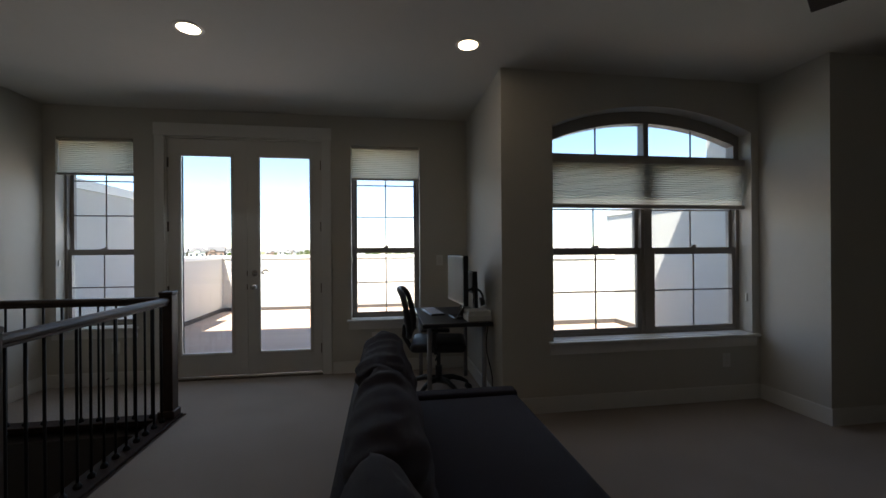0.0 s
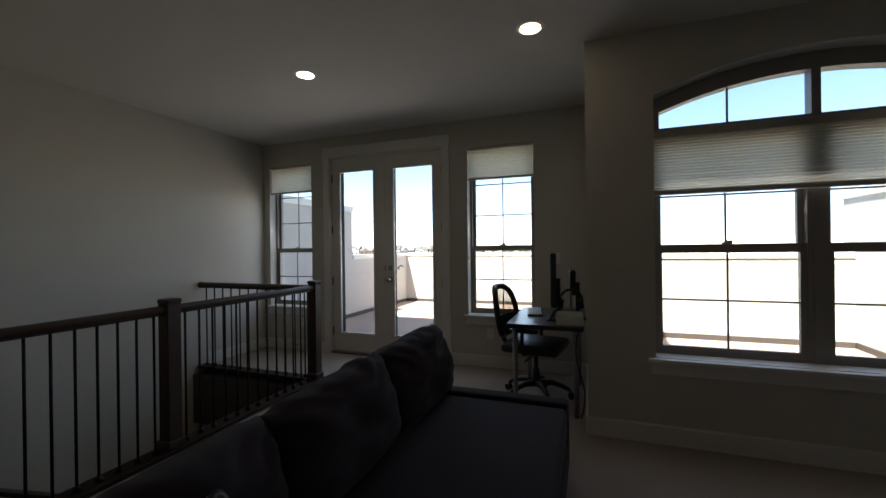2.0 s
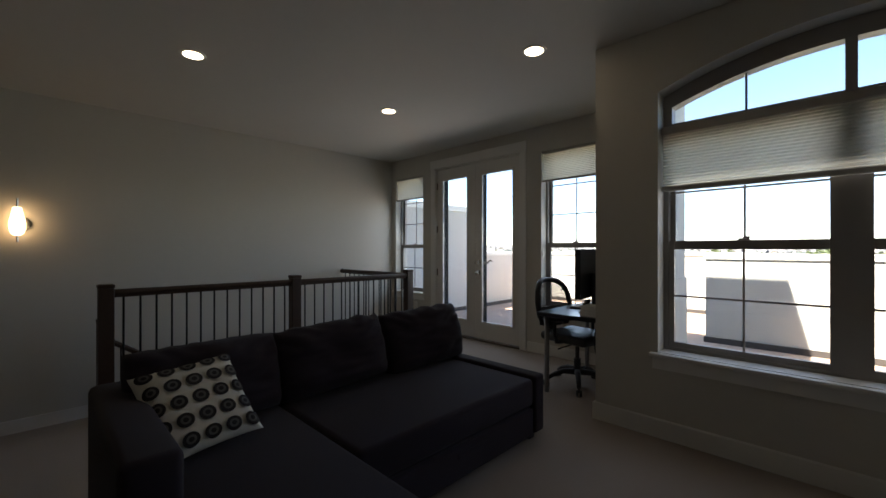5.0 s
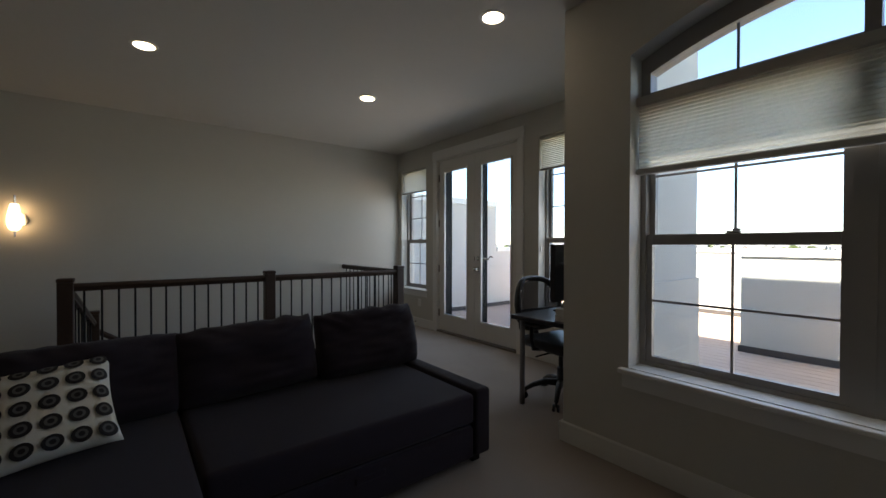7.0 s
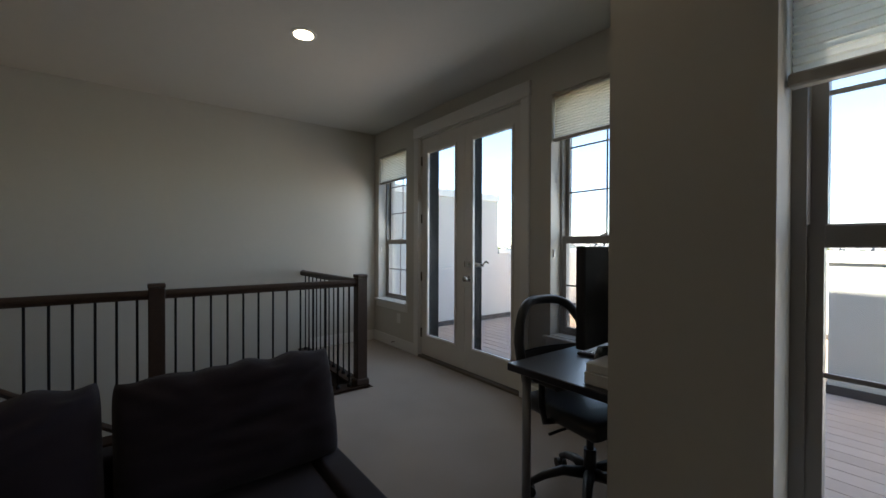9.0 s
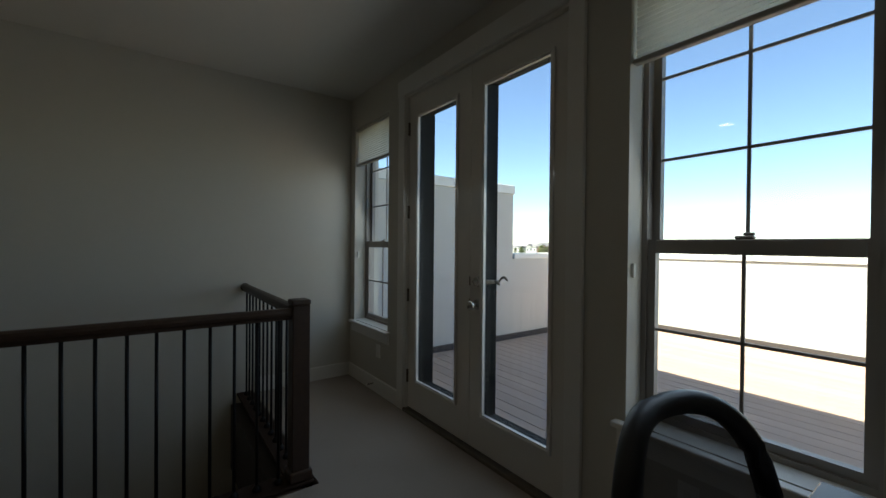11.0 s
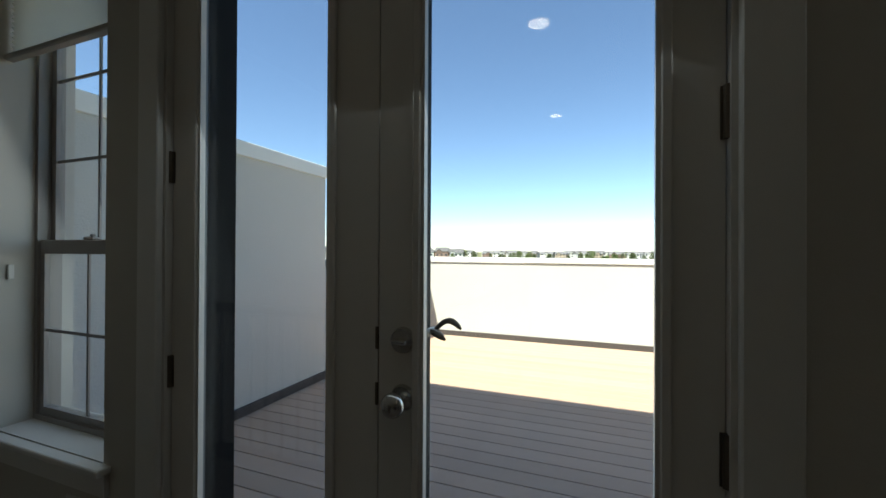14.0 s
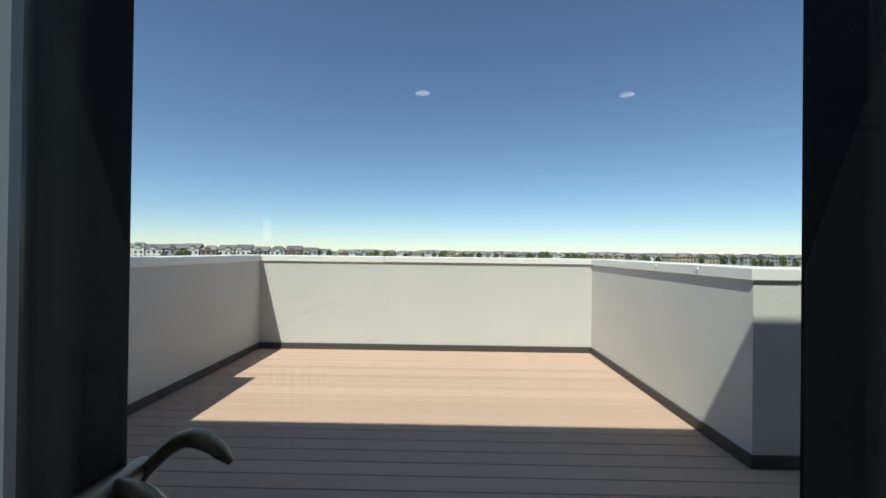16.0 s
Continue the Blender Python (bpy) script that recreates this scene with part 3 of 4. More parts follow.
def baluster(x, y, z=0.018):
    b = new("baluster", bar)
    b.parent = rail
    b.location = (x, y, z)
    s = new("shoe", shoe)
    s.parent = b


for y0, y1, n in ((0.19, 1.635, 13), (1.635, RY, 13)):
    for i in range(n):
        baluster(RX, y0 + (y1 - y0) * (i + 1) / (n + 1))
for i in range(12):
    baluster(XL + 0.03 + (RX - XL - 0.03) * (i + 0.5) / 12.5, RY)
for i in range(7):
    u = (i + 0.7) / 7.6
    z0 = LZ if u > 0.45 else (-0.3 if u > 0.2 else -0.15)
    part("stair_baluster", tube(bmesh.new(), [(RX - 0.05 - 1.18 * u, 0.2 + 0.075 * u, z0), (RX - 0.05 - 1.18 * u, 0.2 + 0.075 * u, 0.86 - 0.44 * u)], 0.0075, 8), IRON, rail, smooth=True)


# ---- sofa ----
def pillow(w, h, t, seed=0, wrinkle=0.012, n=22, pinch=0.06, corner=0.0):
    """An upright cushion w wide along y, h high along z, t thick along x, base at z=0."""
    bm = bmesh.new()
    grids = []
    for side in (-1, 1):
        g = []
        for i in range(n + 1):
            for j in range(n + 1):
                u, v = 2 * i / n - 1, 2 * j / n - 1
                f = max(0.0, (1 - abs(u) ** 3.2) * (1 - abs(v) ** 3.2)) ** 0.42
                k = 1 - pinch * (1 - abs(u) ** 2) * abs(v) ** 3
                q = 1 - pinch * (1 - abs(v) ** 2) * abs(u) ** 3
                p = Vector((side * t / 2 * f, u * w / 2 * q * math.sqrt(1 - corner * v ** 6), h / 2 + v * h / 2 * k * math.sqrt(1 - corner * u ** 6)))
                s = noise.noise(Vector((p.y * 5 + seed * 7.3, p.z * 9, side * 3.0))) + 0.35 * noise.noise(Vector((p.y * 7 + seed, p.z * 26, side)))
                fold = math.sin(15 * (abs(u) - 0.9 * v) + 3 * noise.noise(Vector((u * 2, v * 2, seed)))) * max(0, abs(u) + v - 0.75)
                p.x += side * wrinkle * f * (s + 0.5 * fold)
                if v > 0.85:
                    p.z += 0.5 * wrinkle * noise.noise(Vector((p.y * 12, seed, 5)))
                g.append(bm.verts.new(p))
        grids.append(g)
    m = n + 1
    for s, g in enumerate(grids):
        for i in range(n):
            for j in range(n):
                q = (g[i * m + j], g[(i + 1) * m + j], g[(i + 1) * m + j + 1], g[i * m + j + 1])
                bm.faces.new(q if s else q[::-1])
    bmesh.ops.remove_doubles(bm, verts=bm.verts, dist=0.0005)
    return bm


sofa = thing("sectional_sofa", (0, 0, 0), "charcoal fabric sectional sofa with chaise and loose cushions", "sofa")
SB, SF, SA, SE = -0.03, 0.95, 0.0, 2.19
part("base", B(SB + 0.01, SF - 0.02, SA + 0.14, SE - 0.12, 0.05, 0.24, bevel=0.012), SOFA, sofa)
part("pull_out_drawer", B(SF - 0.06, SF + 0.005, 0.78, SE - 0.13, 0.06, 0.235, bevel=0.012, segs=2), SOFA, sofa)
part("seat", B(SB + 0.13, SF, 0.765, SE - 0.115, 0.245, 0.415, bevel=0.028, segs=4), SOFA, sofa, smooth=True)
part("chaise", B(SB + 0.13, 1.56, SA + 0.165, 0.755, 0.06, 0.415, bevel=0.028, segs=4), SOFA, sofa, "long charcoal chaise seat", smooth=True)
part("end_arm", B(SB + 0.02, SF + 0.005, SE - 0.11, SE, 0.06, 0.43, bevel=0.02, segs=4), SOFA, sofa, "low charcoal end arm", smooth=True)
part("arm", B(SB, SF - 0.02, SA - 0.005, SA + 0.16, 0.06, 0.64, bevel=0.03, segs=4), SOFA, sofa, "charcoal arm", smooth=True)
part("back", B(SB, SB + 0.125, SA + 0.165, SE - 0.115, 0.06, 0.56, bevel=0.03, segs=4), SOFA, sofa, smooth=True)
for i, (yc, w, ht, yaw) in enumerate(((0.46, 0.68, 0.40, 2), (1.135, 0.72, 0.40, -2), (1.86, 0.71, 0.42, -3))):
    c = part("back_cushion", pillow(w, ht, 0.25, i + 1, 0.03, n=40, pinch=0.01, corner=0.07), SOFA, sofa, "soft charcoal back cushion", smooth=True)
    c.matrix_basis = pose(0.215, yc - 0.03, 0.405 + 0.012 * (i == 1), (0, 3, 2)[i], -15, yaw)
for x, y in ((SB + 0.08, SA + 0.08), (SF - 0.08, SE - 0.06), (SB + 0.08, SE - 0.06), (1.48, 0.24), (1.48, 0.68)):
    part("foot", B(x - 0.03, x + 0.03, y - 0.03, y + 0.03, 0, 0.062, bevel=0.006), BLACK, sofa)
part("drawer_pull", B(SF + 0.004, SF + 0.012, 1.35, 1.5, 0.17, 0.2, bevel=0.003), SOFA, sofa)

# patterned pillow
pw, ph, pt = 0.40, 0.42, 0.14
pil = thing("throw_pillow", (0, 0, 0), "cream throw pillow printed with black ringed circles", "pillow")
part("cover", pillow(pw, ph, pt, 9, 0.008, n=26, pinch=0.09), CREAM, pil, smooth=True)


def on_pillow(u, v):
    f = max(0.0, (1 - abs(u) ** 3.2) * (1 - abs(v) ** 3.2)) ** 0.42
    return Vector((pt / 2 * f, u * pw / 2 * (1 - 0.09 * (1 - v * v) * abs(u) ** 3), ph / 2 + v * ph / 2 * (1 - 0.09 * (1 - u * u) * abs(v) ** 3)))


def print_ring(u0, v0, r0, r1, lift):
    bm = bmesh.new()
    rows = []
    for r in (r0, (r0 + r1) / 2, r1):
        row = []
        for k in range(20):
            a = k * math.tau / 20
            u = max(-0.985, min(0.985, u0 + r * math.cos(a)))
            v = max(-0.985, min(0.985, v0 + r * math.sin(a) * 0.92))
            row.append(bm.verts.new(on_pillow(u, v) + Vector((lift, 0, 0))))
        rows.append(row)
    for a, b in zip(rows, rows[1:]):
        for k in range(20):
            bm.faces.new((a[k], a[(k + 1) % 20], b[(k + 1) % 20], b[k]))
    if r0 < 0.02:
        bm.faces.new(rows[0])
    return bm


for i in range(5):
    for j in range(5):
        u0, v0 = -0.8 + 0.4 * i, -0.8 + 0.4 * j
        d = part("printed_circle", print_ring(u0, v0, 0.015, 0.16, 0.0075), DISC, pil, "black printed circle")
        part("printed_ring", print_ring(u0, v0, 0.05, 0.095, 0.0095), RING, d)
pil.matrix_basis = pose(0.55, 0.345, 0.44, 0, -47, 0) @ pose(0, 0, 0, 7, 0, 0)

# ---- desk and what is on it ----
desk = thing("desk", (0, 0, 0), "black laminate desk on grey metal legs", "desk")
DX0, DX1, DY0, DY1 = 0.45, 1.03, 2.91, 3.83
DZ = 0.70
part("desktop", B(DX0, DX1, DY0, DY1, DZ - 0.035, DZ, bevel=0.004), DESKTOP, desk)
for x in (DX0 + 0.06, DX1 - 0.06):
    for y in (DY0 + 0.07, DY1 - 0.07):
        lg = part("leg", tube(bmesh.new(), [(x, y, 0.0), (x, y, DZ - 0.035)], 0.02, 16), STEEL, desk, "grey metal leg", smooth=True)


def monitor(x, y, rz, w, h, z0, label):
    m = thing("monitor", (x, y, DZ), label, "monitor", rz=rz)
    body = part("body", B(-0.012, 0.03, -w / 2, w / 2, z0, z0 + h, bevel=0.006, segs=2), BLACK, m)
    part("screen", B(-0.0145, -0.0125, -w / 2 + 0.012, w / 2 - 0.012, z0 + 0.02, z0 + h - 0.012), SCREEN, body, "dark switched-off screen")
    part("neck", tube(bmesh.new(), [(0.05, 0, 0.01), (0.045, 0, z0 + h * 0.5)], 0.02, 12), BLACK, m)
    part("stand", B(-0.05, 0.11, -0.1, 0.1, 0, 0.012, bevel=0.004), BLACK, m)


monitor(0.781, 3.21, 5, 0.53, 0.415, 0.13, "black wide monitor, switched off, on the desk")
monitor(0.93, 3.3, 4, 0.22, 0.2, 0.2, "small black second monitor on the desk")
kb = thing("keyboard", (0.6, 3.5, DZ), "slim keyboard with pale keys on the desk", "keyboard", rz=8)
part("case", B(-0.065, 0.065, -0.2, 0.2, 0.0, 0.014, bevel=0.004), BLACK, kb)
keycap = mesh("key", B(-0.0085, 0.0085, -0.0095, 0.0095, 0, 0.007, bevel=0.0015), KEYCAP)
for i in range(5):
    for j in range(16):
        k = new("key", keycap)
        k.parent = kb
        k.location = (-0.046 + 0.023 * i, -0.183 + 0.0244 * j, 0.014)
bx = thing("paper_box", (0.925, 3.04, DZ), "stack of white boxes on the desk corner", "box", rz=3)
part("lower_box", B(-0.1, 0.1, -0.085, 0.085, 0, 0.048, bevel=0.003), PAPER, bx)
part("upper_box", B(-0.095, 0.095, -0.08, 0.08, 0.049, 0.085, bevel=0.003), PAPER, bx)
ps = thing("phone_stand", (0.79, 3.12, DZ), "small metal phone stand with dark phone", "phone stand", rz=-20)
part("base", B(-0.04, 0.04, -0.035, 0.035, 0, 0.006, bevel=0.002), BLACK, ps)
bm = B(-0.004, 0.004, -0.034, 0.034, 0.0, 0.13, bevel=0.002)
bmesh.ops.rotate(bm, verts=bm.verts, cent=(0, 0, 0), matrix=Matrix.Rotation(radians(26), 3, "Y"))
bmesh.ops.translate(bm, verts=bm.verts, vec=(-0.02, 0, 0.006))
part("phone", bm, CHROME, ps, "pale phone back")
hp = thing("headphones", (0.93, 3.19, DZ), "black headphones on a stand on the desk", "headphones")
part("stand_base", lathe(bmesh.new(), [(0.05, 0), (0.05, 0.008), (0.012, 0.014)]), BLACK, hp)
part("stand_pole", tube(bmesh.new(), [(0, 0, 0.01), (0, 0, 0.235)], 0.008, 10), CHROME, hp)
part("headband", tube(bmesh.new(), [(0.085 * math.cos(a), 0, 0.16 + 0.09 * math.sin(a)) for a in [math.pi * i / 12 for i in range(13)]], 0.01, 8), BLACK, hp, smooth=True)
for s in (-1, 1):
    part("ear_cup", tube(bmesh.new(), [(s * 0.06, 0, 0.13), (s * 0.095, 0, 0.135)], [0.04, 0.034], 16), BLACK, hp, smooth=True)

# ---- office chair ----
ch = thing("office_chair", (0.63, 3.31, 0), "black mesh-back office chair on castors", "chair", rz=-9)
for i in range(5):
    a = radians(72 * i + 20)
    c, s = math.cos(a), math.sin(a)
    arm = part("base_arm", tube(bmesh.new(), [(0.03 * c, 0.03 * s, 0.13), (0.13 * c, 0.13 * s, 0.135), (0.22 * c, 0.22 * s, 0.105), (0.28 * c, 0.28 * s, 0.07)], [0.03, 0.024, 0.02, 0.016], 10), BLACK, ch, smooth=True)
    bm = bmesh.new()
    for o in (-0.016, 0.016):
        tube(bm, [(0.29 * c - s * o - s * 0.009, 0.29 * s + c * o + c * 0.009, 0.027), (0.29 * c - s * o + s * 0.009, 0.29 * s + c * o - c * 0.009, 0.027)], 0.027, 16)
    tube(bm, [(0.28 * c, 0.28 * s, 0.03), (0.28 * c, 0.28 * s, 0.08)], 0.008, 8)
    part("castor", bm, BLACK, arm)
part("gas_lift", tube(bmesh.new(), [(0, 0, 0.1), (0, 0, 0.25), (0, 0, 0.25), (0, 0, 0.4)], [0.03, 0.03, 0.018, 0.018], 16), BLACK, ch)
part("mechanism", B(-0.11, 0.1, -0.07, 0.07, 0.375, 0.415, bevel=0.01), BLACK, ch)
part("tilt_lever", tube(bmesh.new(), [(0, -0.05, 0.385), (-0.01, -0.2, 0.375), (-0.02, -0.25, 0.365)], 0.007, 8), BLACK, ch)
bm = B(-0.24, 0.24, -0.24, 0.24, 0.415, 0.495, bevel=0.036, segs=4)
part("seat", bm, BLACK, ch, "black fabric seat pad", smooth=True)


def back_point(u, v):
    """u across from -1 to 1, v up from 0 to 1: a curved, tapering back."""
    w = 0.235 * (1 - 0.2 * max(0, v - 0.55) / 0.45)
    return Vector((-0.27 - 0.08 * v + 0.05 * (1 - u * u) * -1 + 0.05, u * w, 0.53 + 0.415 * v))


outline = []
for i in range(41):
    a = math.tau * i / 40
    cu, cv = math.cos(a), math.sin(a)
    outline.append(back_point(abs(cu) ** 0.6 * (1 if cu >= 0 else -1), 0.5 + 0.5 * abs(cv) ** 0.6 * (1 if cv >= 0 else -1)))
bm = tube(bmesh.new(), outline, 0.026, 10)
part("back_frame", bm, BLACK, ch, "black curved back frame", smooth=True)
bm = bmesh.new()
gn = 14
vs = []
for i in range(gn + 1):
    for j in range(gn + 1):
        u, v = 2 * i / gn - 1, 2 * j / gn - 1
        uu, vv = u * math.sqrt(1 - 0.30 * v * v), v * math.sqrt(1 - 0.30 * u * u)
        vs.append(bm.verts.new(back_point(uu, 0.5 + 0.5 * vv)))
for i in range(gn):
    for j in range(gn):
        bm.faces.new((vs[i * 15 + j], vs[(i + 1) * 15 + j], vs[(i + 1) * 15 + j + 1], vs[i * 15 + j + 1]))
m_ob = part("back_mesh", bm, MESH, ch, "sheer black mesh", smooth=True)
low = bmesh.new()
rows = [[low.verts.new(back_point(2 * i / 12 - 1, 0.02 + 0.36 * j / 5) * 1.0 + Vector((0.006 + d, 0, 0))) for i in range(13)] for d in (0, -0.02) for j in range(6)]
for base in (0, 6):
    for j in range(5):
        for i in range(12):
            low.faces.new((rows[base + j][i], rows[base + j][i + 1], rows[base + j + 1][i + 1], rows[base + j + 1][i]))
part("lumbar_panel", low, BLACK, ch, "solid black lower back", smooth=True)
part("back_support", tube(bmesh.new(), [(-0.08, 0, 0.39), (-0.25, 0, 0.41), (-0.315, 0, 0.52), (-0.31, 0, 0.62)], [0.022, 0.024, 0.022, 0.015], 10), BLACK, ch, smooth=True)
for s in (-1, 1):
    a = part("armrest_post", tube(bmesh.new(), [(-0.02, s * 0.2, 0.42), (-0.02, s * 0.275, 0.43), (-0.03, s * 0.285, 0.5), (-0.03, s * 0.285, 0.61)], 0.016, 8), BLACK, ch, smooth=True)
    part("arm_pad", B(-0.14, 0.1, s * 0.285 - 0.035, s * 0.285 + 0.035, 0.61, 0.635, bevel=0.01, segs=2), BLACK, a)

# spring door stop on the baseboard
ds = thing("door_stop", (-2.5, WY0 - 0.018, 0.07), "small white spring door stop on the baseboard", "door stop")
part("spring", tube(bmesh.new(), [(0.006 * math.cos(i), -0.004 - 0.0008 * i, 0.006 * math.sin(i)) for i in range(75)], 0.0016, 5), CHROME, ds)
part("tip", tube(bmesh.new(), [(0, -0.064, 0), (0, -0.078, 0)], [0.009, 0.008], 12), TRIM, ds)

dent = thing("carpet_ring", (-1.18, 1.79, 0), "round pressed furniture mark in the beige carpet", "carpet mark")
part("rim", lathe(bmesh.new(), [(0.088, 0.0), (0.085, 0.005), (0.076, 0.006), (0.066, 0.001), (0.03, 0.0008)], sides=32), CARPET, dent, smooth=True)

# cable hanging at the end of the desk
cable = thing("power_cable", (0, 0, 0), "black power cable looped at the desk end", "cable")
loop = [(1.0, 2.93 - 0.02 * math.sin(u * 6), 0.66 - 0.66 * u + 0.05 * math.sin(u * 9)) for u in [i / 24 for i in range(25)]]
part("cord", tube(bmesh.new(), [(x + 0.03 * math.sin(9 * z), y, max(z, 0.006)) for x, y, z in loop], 0.005, 6), BLACK, cable, smooth=True)


# ---- roof terrace ----
PL, PR, PF, PN, RWX = -3.36, 1.0, 9.15, 6.38, 4.25
TOPZ = 1.185


def walled(name, label, boxes, coping):
    w = thing(name, (0, 0, 0), label, "wall", kind="structure")
    for b in boxes:
        part("stucco", B(*b), STUCCO, w)
    for c in coping:
        part("coping", B(*c, bevel=0.006), COPING, w, "pale metal coping")
    return w


CP = 0.08
walled("parapet_left", "white stucco terrace wall, taller beside the house",
       [(PL - 0.25, PL, WY1, 6.65, -7.0, 2.04), (PL - 0.25, PL, 6.65, PF + 0.25, -7.0, TOPZ - CP)],
       [(PL - 0.27, PL + 0.02, WY1 - 0.3, 6.67, 2.03, 2.15), (PL - 0.27, PL + 0.02, 6.671, PF - 0.021, TOPZ - CP, TOPZ)])
walled("parapet_front", "white stucco terrace parapet with metal coping",
       [(PL, PR, PF, PF + 0.25, -7.0, TOPZ - CP)],
       [(PL - 0.27, -1.72, PF - 0.02, PF + 0.27, TOPZ - CP, TOPZ), (-1.716, PR + 0.27, PF - 0.022, PF + 0.27, TOPZ - CP + 0.004, TOPZ)])
walled("parapet_right", "white stucco terrace parapet with metal coping",
       [(PR, PR + 0.25, PN, PF + 0.25, -7.0, TOPZ - CP)],
       [(PR - 0.02, PR + 0.27, PN - 0.02, PF - 0.023, TOPZ - CP, TOPZ)])
walled("parapet_back", "white stucco terrace parapet with metal coping",
       [(PR + 0.25, RWX, PN, PN + 0.25, -7.0, TOPZ - CP)],
       [(PR + 0.271, RWX, PN - 0.02, PN + 0.27, TOPZ - CP, TOPZ)])
walled("terrace_side_wall", "tall white stucco wall at the terrace side",
       [(RWX, RWX + 0.25, AY1, 4.3, -7.0, 4.5), (RWX, RWX + 0.25, 4.3, PN + 0.25, -7.0, 1.9)],
       [(RWX - 0.02, RWX + 0.27, 4.3, PN + 0.27, 1.88, 1.98)])
f = thing("house_facade", (0, 0, 0), "white stucco house front with added unseen shadow-casting upper walls", "house", kind="structure")
# unseen blocks added over the house, sized to cast its shadow on the terrace
part("upper_wall", B(-8.0, 1.02, 1.0, WY1 - 0.002, CEIL_Z + 0.252, 4.44), STUCCO, f)
part("upper_wall", B(1.021, RWX + 0.25, 0.2, AY1 - 0.1, CEIL_Z + 0.252, 4.95), STUCCO, f)
# added wall under the left end of the shadow-casting block
part("outer_skin", B(-8.0, XL - 0.202, 3.9, WY1, -7.0, CEIL_Z + 0.251), STUCCO, f)
part("outer_skin", B(NX + 0.202, RWX + 0.25, 2.6, AY1, -7.0, CEIL_Z + 0.25), STUCCO, f)
part("corner_band", B(1.2, 1.262, AY1 + 0.012, 4.345, -0.1, 0.97), STUCCO, f)
part("pier_skin", B(1.242, 1.25, AY1 + 0.01, 4.32, -0.1, CEIL_Z), STUCCO, f)
part("lower_storey", B(XL - 0.2, 5.0, -3.7, AY1 - 0.2, -7.0, -3.11), STUCCO, f)
for y in (6.9, 7.5, 8.2):
    cap_screw = thing("coping_screw", (PR - 0.022, y, TOPZ - 0.03), "small white screw head on the metal coping", "screw", "coping screws")
    part("head", tube(bmesh.new(), [(0.003, 0, 0), (-0.006, 0, 0)], [0.012, 0.009], 10), TRIM, cap_screw)
# skirt along the foot of the walls
for b in ((PL, PL + 0.02, WY1, PF, 0), (PL + 0.02, PR - 0.02, PF - 0.02, PF, 0), (PR - 0.02, PR, PN - 0.02, PF, 0), (PR, RWX, PN - 0.02, PN, 0), (RWX - 0.02, RWX, AY1, PN - 0.02, 0)):
    solid("deck_skirt", B(*b[:4], DECK_Z, DECK_Z + 0.075), GAP, "dark skirting at the deck edge", "trim")
# near-black slab: the shade between and below the boards, put in as colour
solid("deck_bed", B(PL, RWX, AY1, PF, -0.6, DECK_Z - 0.03), GAP, "dark slab standing in for shade under the deck boards", "floor")
deck = thing("deck_floor", (0, 0, 0), "tan composite deck boards", "deck", kind="structure")
pitch, y = 0.146, PF - 0.021
meshes = {}
while y > AY1 + 0.1:
    xa = PL + 0.021 if y - pitch > WY1 + 0.02 else 1.28
    xb = PR - 0.022 if y > PN + 0.08 else RWX - 0.021
    if (xa, xb) not in meshes:
        meshes[(xa, xb)] = mesh("board", B(xa, xb, -pitch + 0.006, 0, -0.026, 0, bevel=0.003), DECK)
    b = new("board", meshes[(xa, xb)])
    b.parent = deck
    b.location = (0, y, DECK_Z)
    y -= pitch


# ---- distance ----
GZ = -6.5
bm = bmesh.new()
bmesh.ops.create_grid(bm, x_segments=40, y_segments=40, size=2500)
solid("ground", bm, GRASS, "dry grassland reaching the horizon", "ground").location = (0, 0, GZ)
rnd = random.Random(4)


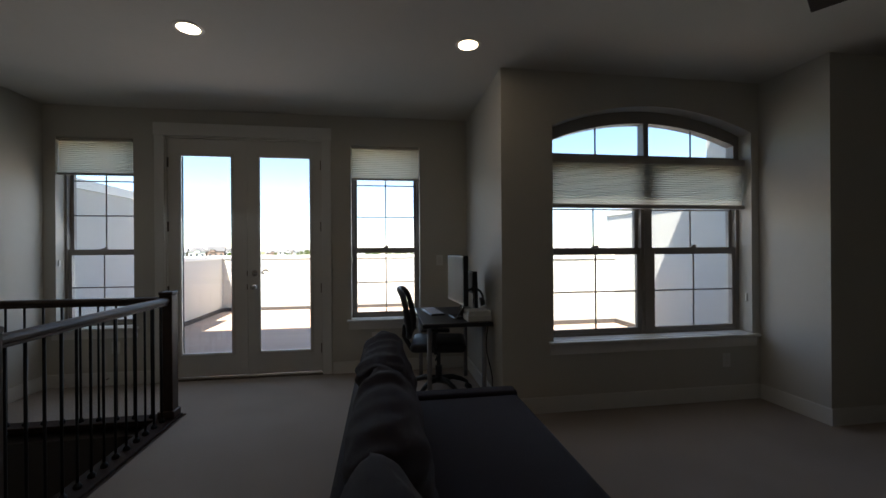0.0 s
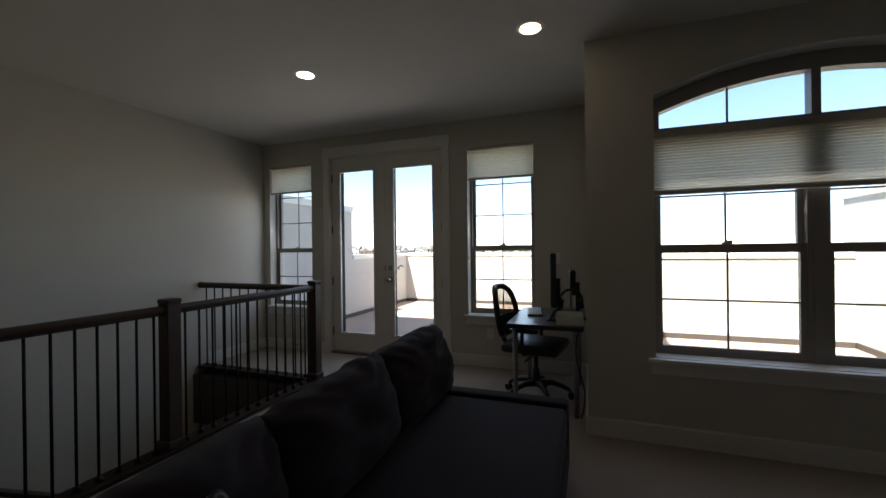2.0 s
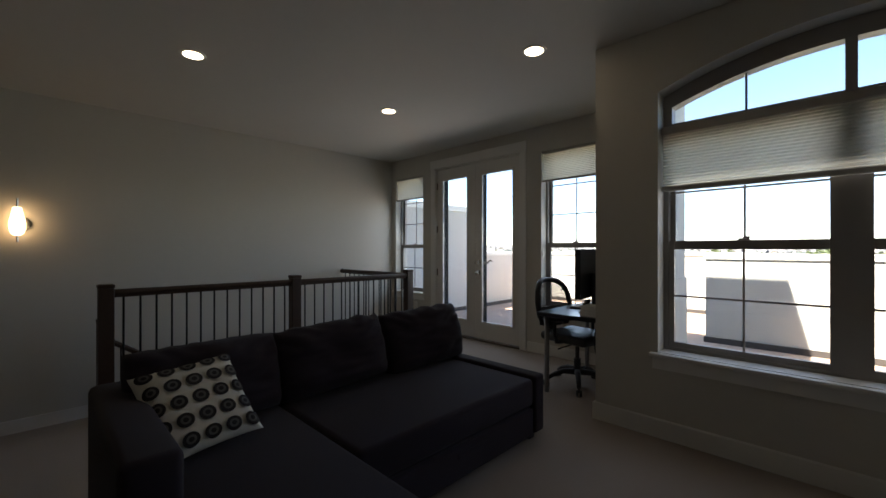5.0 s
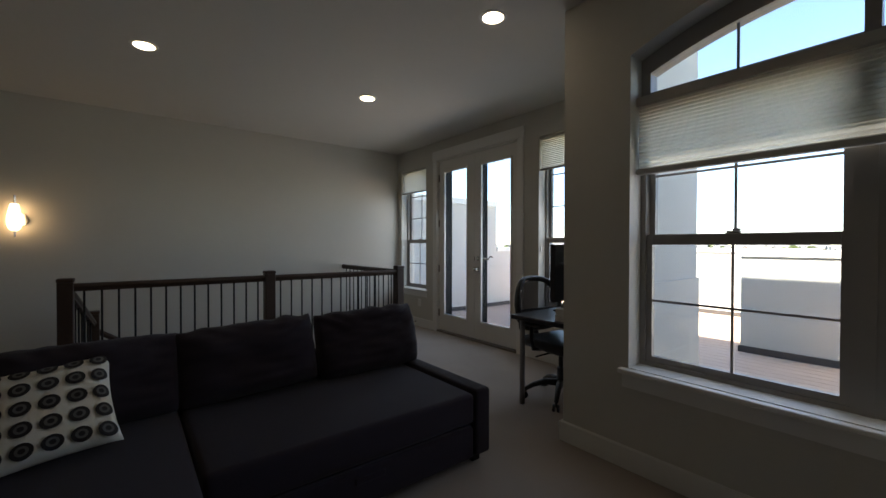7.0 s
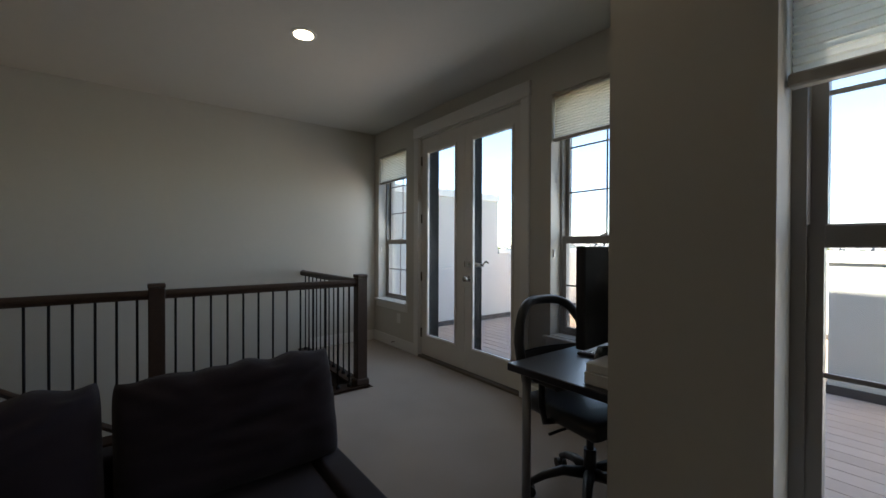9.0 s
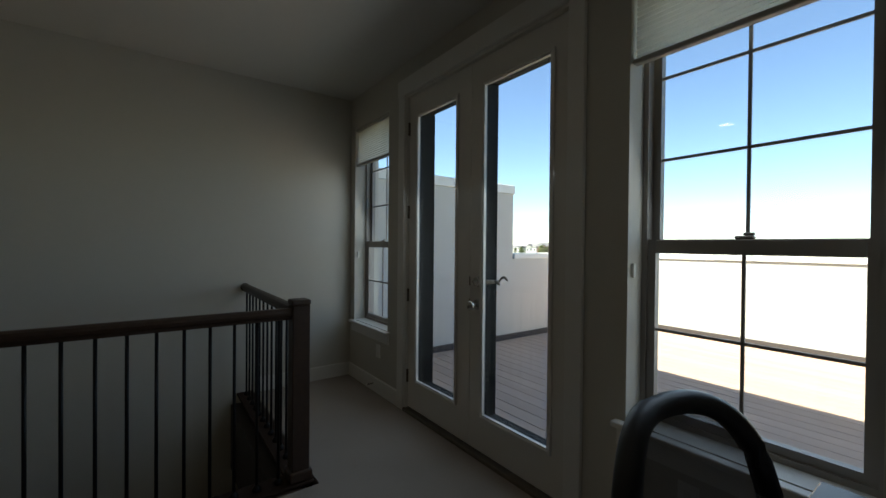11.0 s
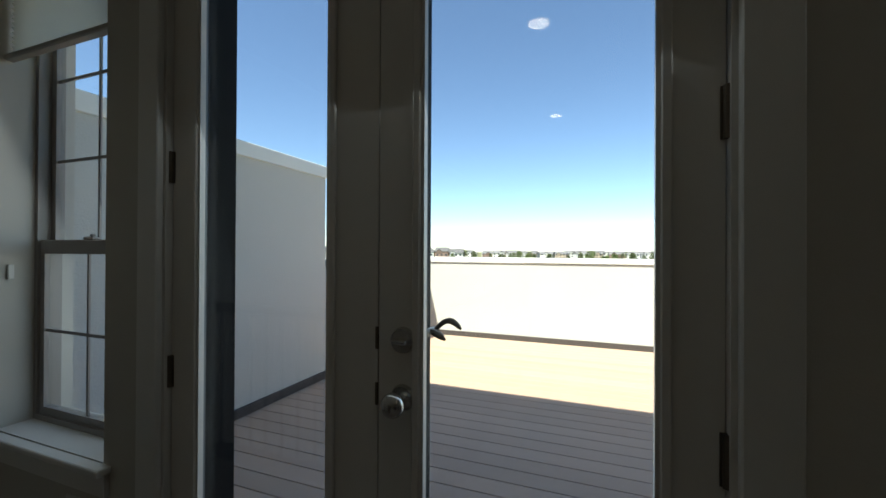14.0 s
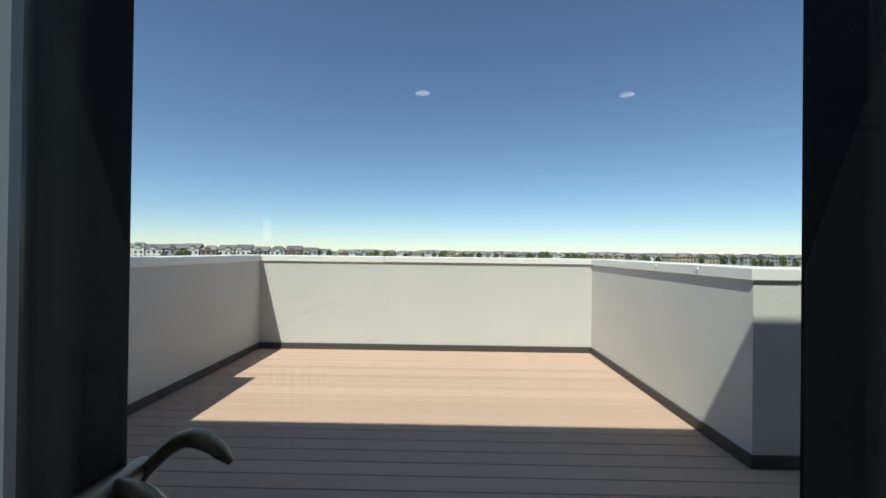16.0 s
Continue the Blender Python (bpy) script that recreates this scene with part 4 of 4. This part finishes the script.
def house(x, y, w, d, h, rz, k, gable):
    ho = thing("house", (x, y, GZ), ("white", "tan", "grey", "red brick")[k] + " two-storey house with dark shingle roof", "house", "far houses", rz=rz)
    part("wall", B(-w / 2, w / 2, -d / 2, d / 2, 0, h), H_WALLS[k], ho)
    bm = bmesh.new()
    r = 0.42 * d * 0.5 + 0.8
    if gable:
        pts = [(-w / 2 - 0.5, -d / 2 - 0.5, h), (w / 2 + 0.5, -d / 2 - 0.5, h), (w / 2 + 0.5, d / 2 + 0.5, h), (-w / 2 - 0.5, d / 2 + 0.5, h), (-w / 2 - 0.5, 0, h + r), (w / 2 + 0.5, 0, h + r)]
    else:
        pts = [(-w / 2 - 0.5, -d / 2 - 0.5, h), (w / 2 + 0.5, -d / 2 - 0.5, h), (w / 2 + 0.5, d / 2 + 0.5, h), (-w / 2 - 0.5, d / 2 + 0.5, h), (-w / 4, 0, h + r), (w / 4, 0, h + r)]
    v = [bm.verts.new(p) for p in pts]
    for q in ((0, 1, 5, 4), (2, 3, 4, 5), (1, 2, 5), (3, 0, 4), (3, 2, 1, 0)):
        bm.faces.new([v[i] for i in q])
    part("roof", bm, H_ROOF, ho)
    # dormer gable facing the terrace
    gx = rnd.uniform(-w / 4, w / 4)
    bm = B(gx - 1.5, gx + 1.5, -d / 2 - 0.6, 0, h - 0.5, h + 0.9)
    part("dormer", bm, H_WALLS[k], ho)
    bm = bmesh.new()
    v = [bm.verts.new(p) for p in ((gx - 1.8, -d / 2 - 0.9, h + 0.9), (gx + 1.8, -d / 2 - 0.9, h + 0.9), (gx, -d / 2 - 0.9, h + 2.2), (gx - 1.8, 0, h + 0.9), (gx + 1.8, 0, h + 0.9), (gx, 0, h + 2.2))]
    for q in ((0, 1, 2), (3, 5, 4), (0, 2, 5, 3), (1, 4, 5, 2), (0, 3, 4, 1)):
        bm.faces.new([v[i] for i in q])
    part("dormer_roof", bm, H_ROOF, ho)
    for zz in (1.2, 4.1):
        for i in range(3):
            xx = -w / 2 + w * (i + 0.5) / 3
            part("window", B(xx - 0.7, xx + 0.7, -d / 2 - 0.06, -d / 2 - 0.01, zz, zz + 1.5), H_WIN, ho)


def tree_mesh(seed, hgt):
    r = random.Random(seed)
    tr = bmesh.new()
    tube(tr, [(0, 0, 0), (0.1, 0, hgt * 0.4), (0.0, 0.1, hgt * 0.8)], [0.22, 0.15, 0.05], 6)
    for i in range(4):
        a = r.uniform(0, math.tau)
        tube(tr, [(0, 0, hgt * (0.3 + 0.1 * i)), (math.cos(a) * hgt * 0.2, math.sin(a) * hgt * 0.2, hgt * (0.5 + 0.1 * i))], [0.09, 0.03], 5)
    cr = bmesh.new()
    for i in range(260):
        z = r.uniform(0.22, 1.0)
        rad = hgt * 0.3 * math.sqrt(max(0.03, 1 - ((z - 0.55) / 0.47) ** 2)) * r.uniform(0.3, 1.12)
        a = r.uniform(0, math.tau)
        c = Vector((rad * math.cos(a), rad * math.sin(a), z * hgt))
        n = Vector((r.gauss(0, 1), r.gauss(0, 1), r.gauss(0.6, 1))).normalized()
        u = n.orthogonal().normalized() * r.uniform(0.25, 0.6)
        w = n.cross(u) * r.uniform(0.6, 1)
        cr.faces.new([cr.verts.new(c + p) for p in (u, w * 0.8, -u, -w)])
    return mesh("trunk", tr, BARK), mesh("crown", cr, LEAF)


kinds = [tree_mesh(s, h) for s, h in ((1, 7.0), (2, 6.0), (3, 8.0), (4, 5.0))]


def tree(x, y, k, s):
    t = thing("tree", (x, y, GZ), "green leafy tree among far houses", "tree", "far trees", rz=rnd.uniform(0, 360))
    for nm, me in zip(("trunk", "crown"), kinds[k]):
        o = new(nm, me)
        o.parent = t
        o.scale = (s, s, s)


# town: rows of houses across the view with trees between them
for row, (dist, step, base) in enumerate(((310, 15, 0.0), (390, 15, 7.0), (500, 17, 3.0), (640, 20, 5.0))):
    x = -dist * 1.25 + base
    while x < dist * 1.15:
        far = dist + rnd.uniform(-8, 8) + abs(x) * 0.05
        k = rnd.choice((0, 0, 1, 1, 2, 3))
        if not (row == 0 and -150 < x < 110):
            house(x, far, rnd.uniform(9, 13), rnd.uniform(8, 10), rnd.uniform(5.0, 6.2), rnd.uniform(-25, 25), k, rnd.random() < 0.6)
        x += step * rnd.uniform(0.8, 1.35)
# terraces of tall white and brick townhouses on the near rise
for i in range(13):
    x = -226 + 10.6 * i
    house(x, 262 + 2.2 * i, 9.6, 11, 7.4 + 0.5 * (i % 3) - 0.1 * i, 14, (0, 3, 0, 0, 2)[i % 5], i % 4 != 2)
for i in range(296):
    d = rnd.choice((255, 290, 330, 360, 385, 450, 540))
    tree(rnd.uniform(-1.1, 1.1) * d, d + rnd.uniform(-12, 12), rnd.randrange(4), rnd.uniform(0.7, 1.1))
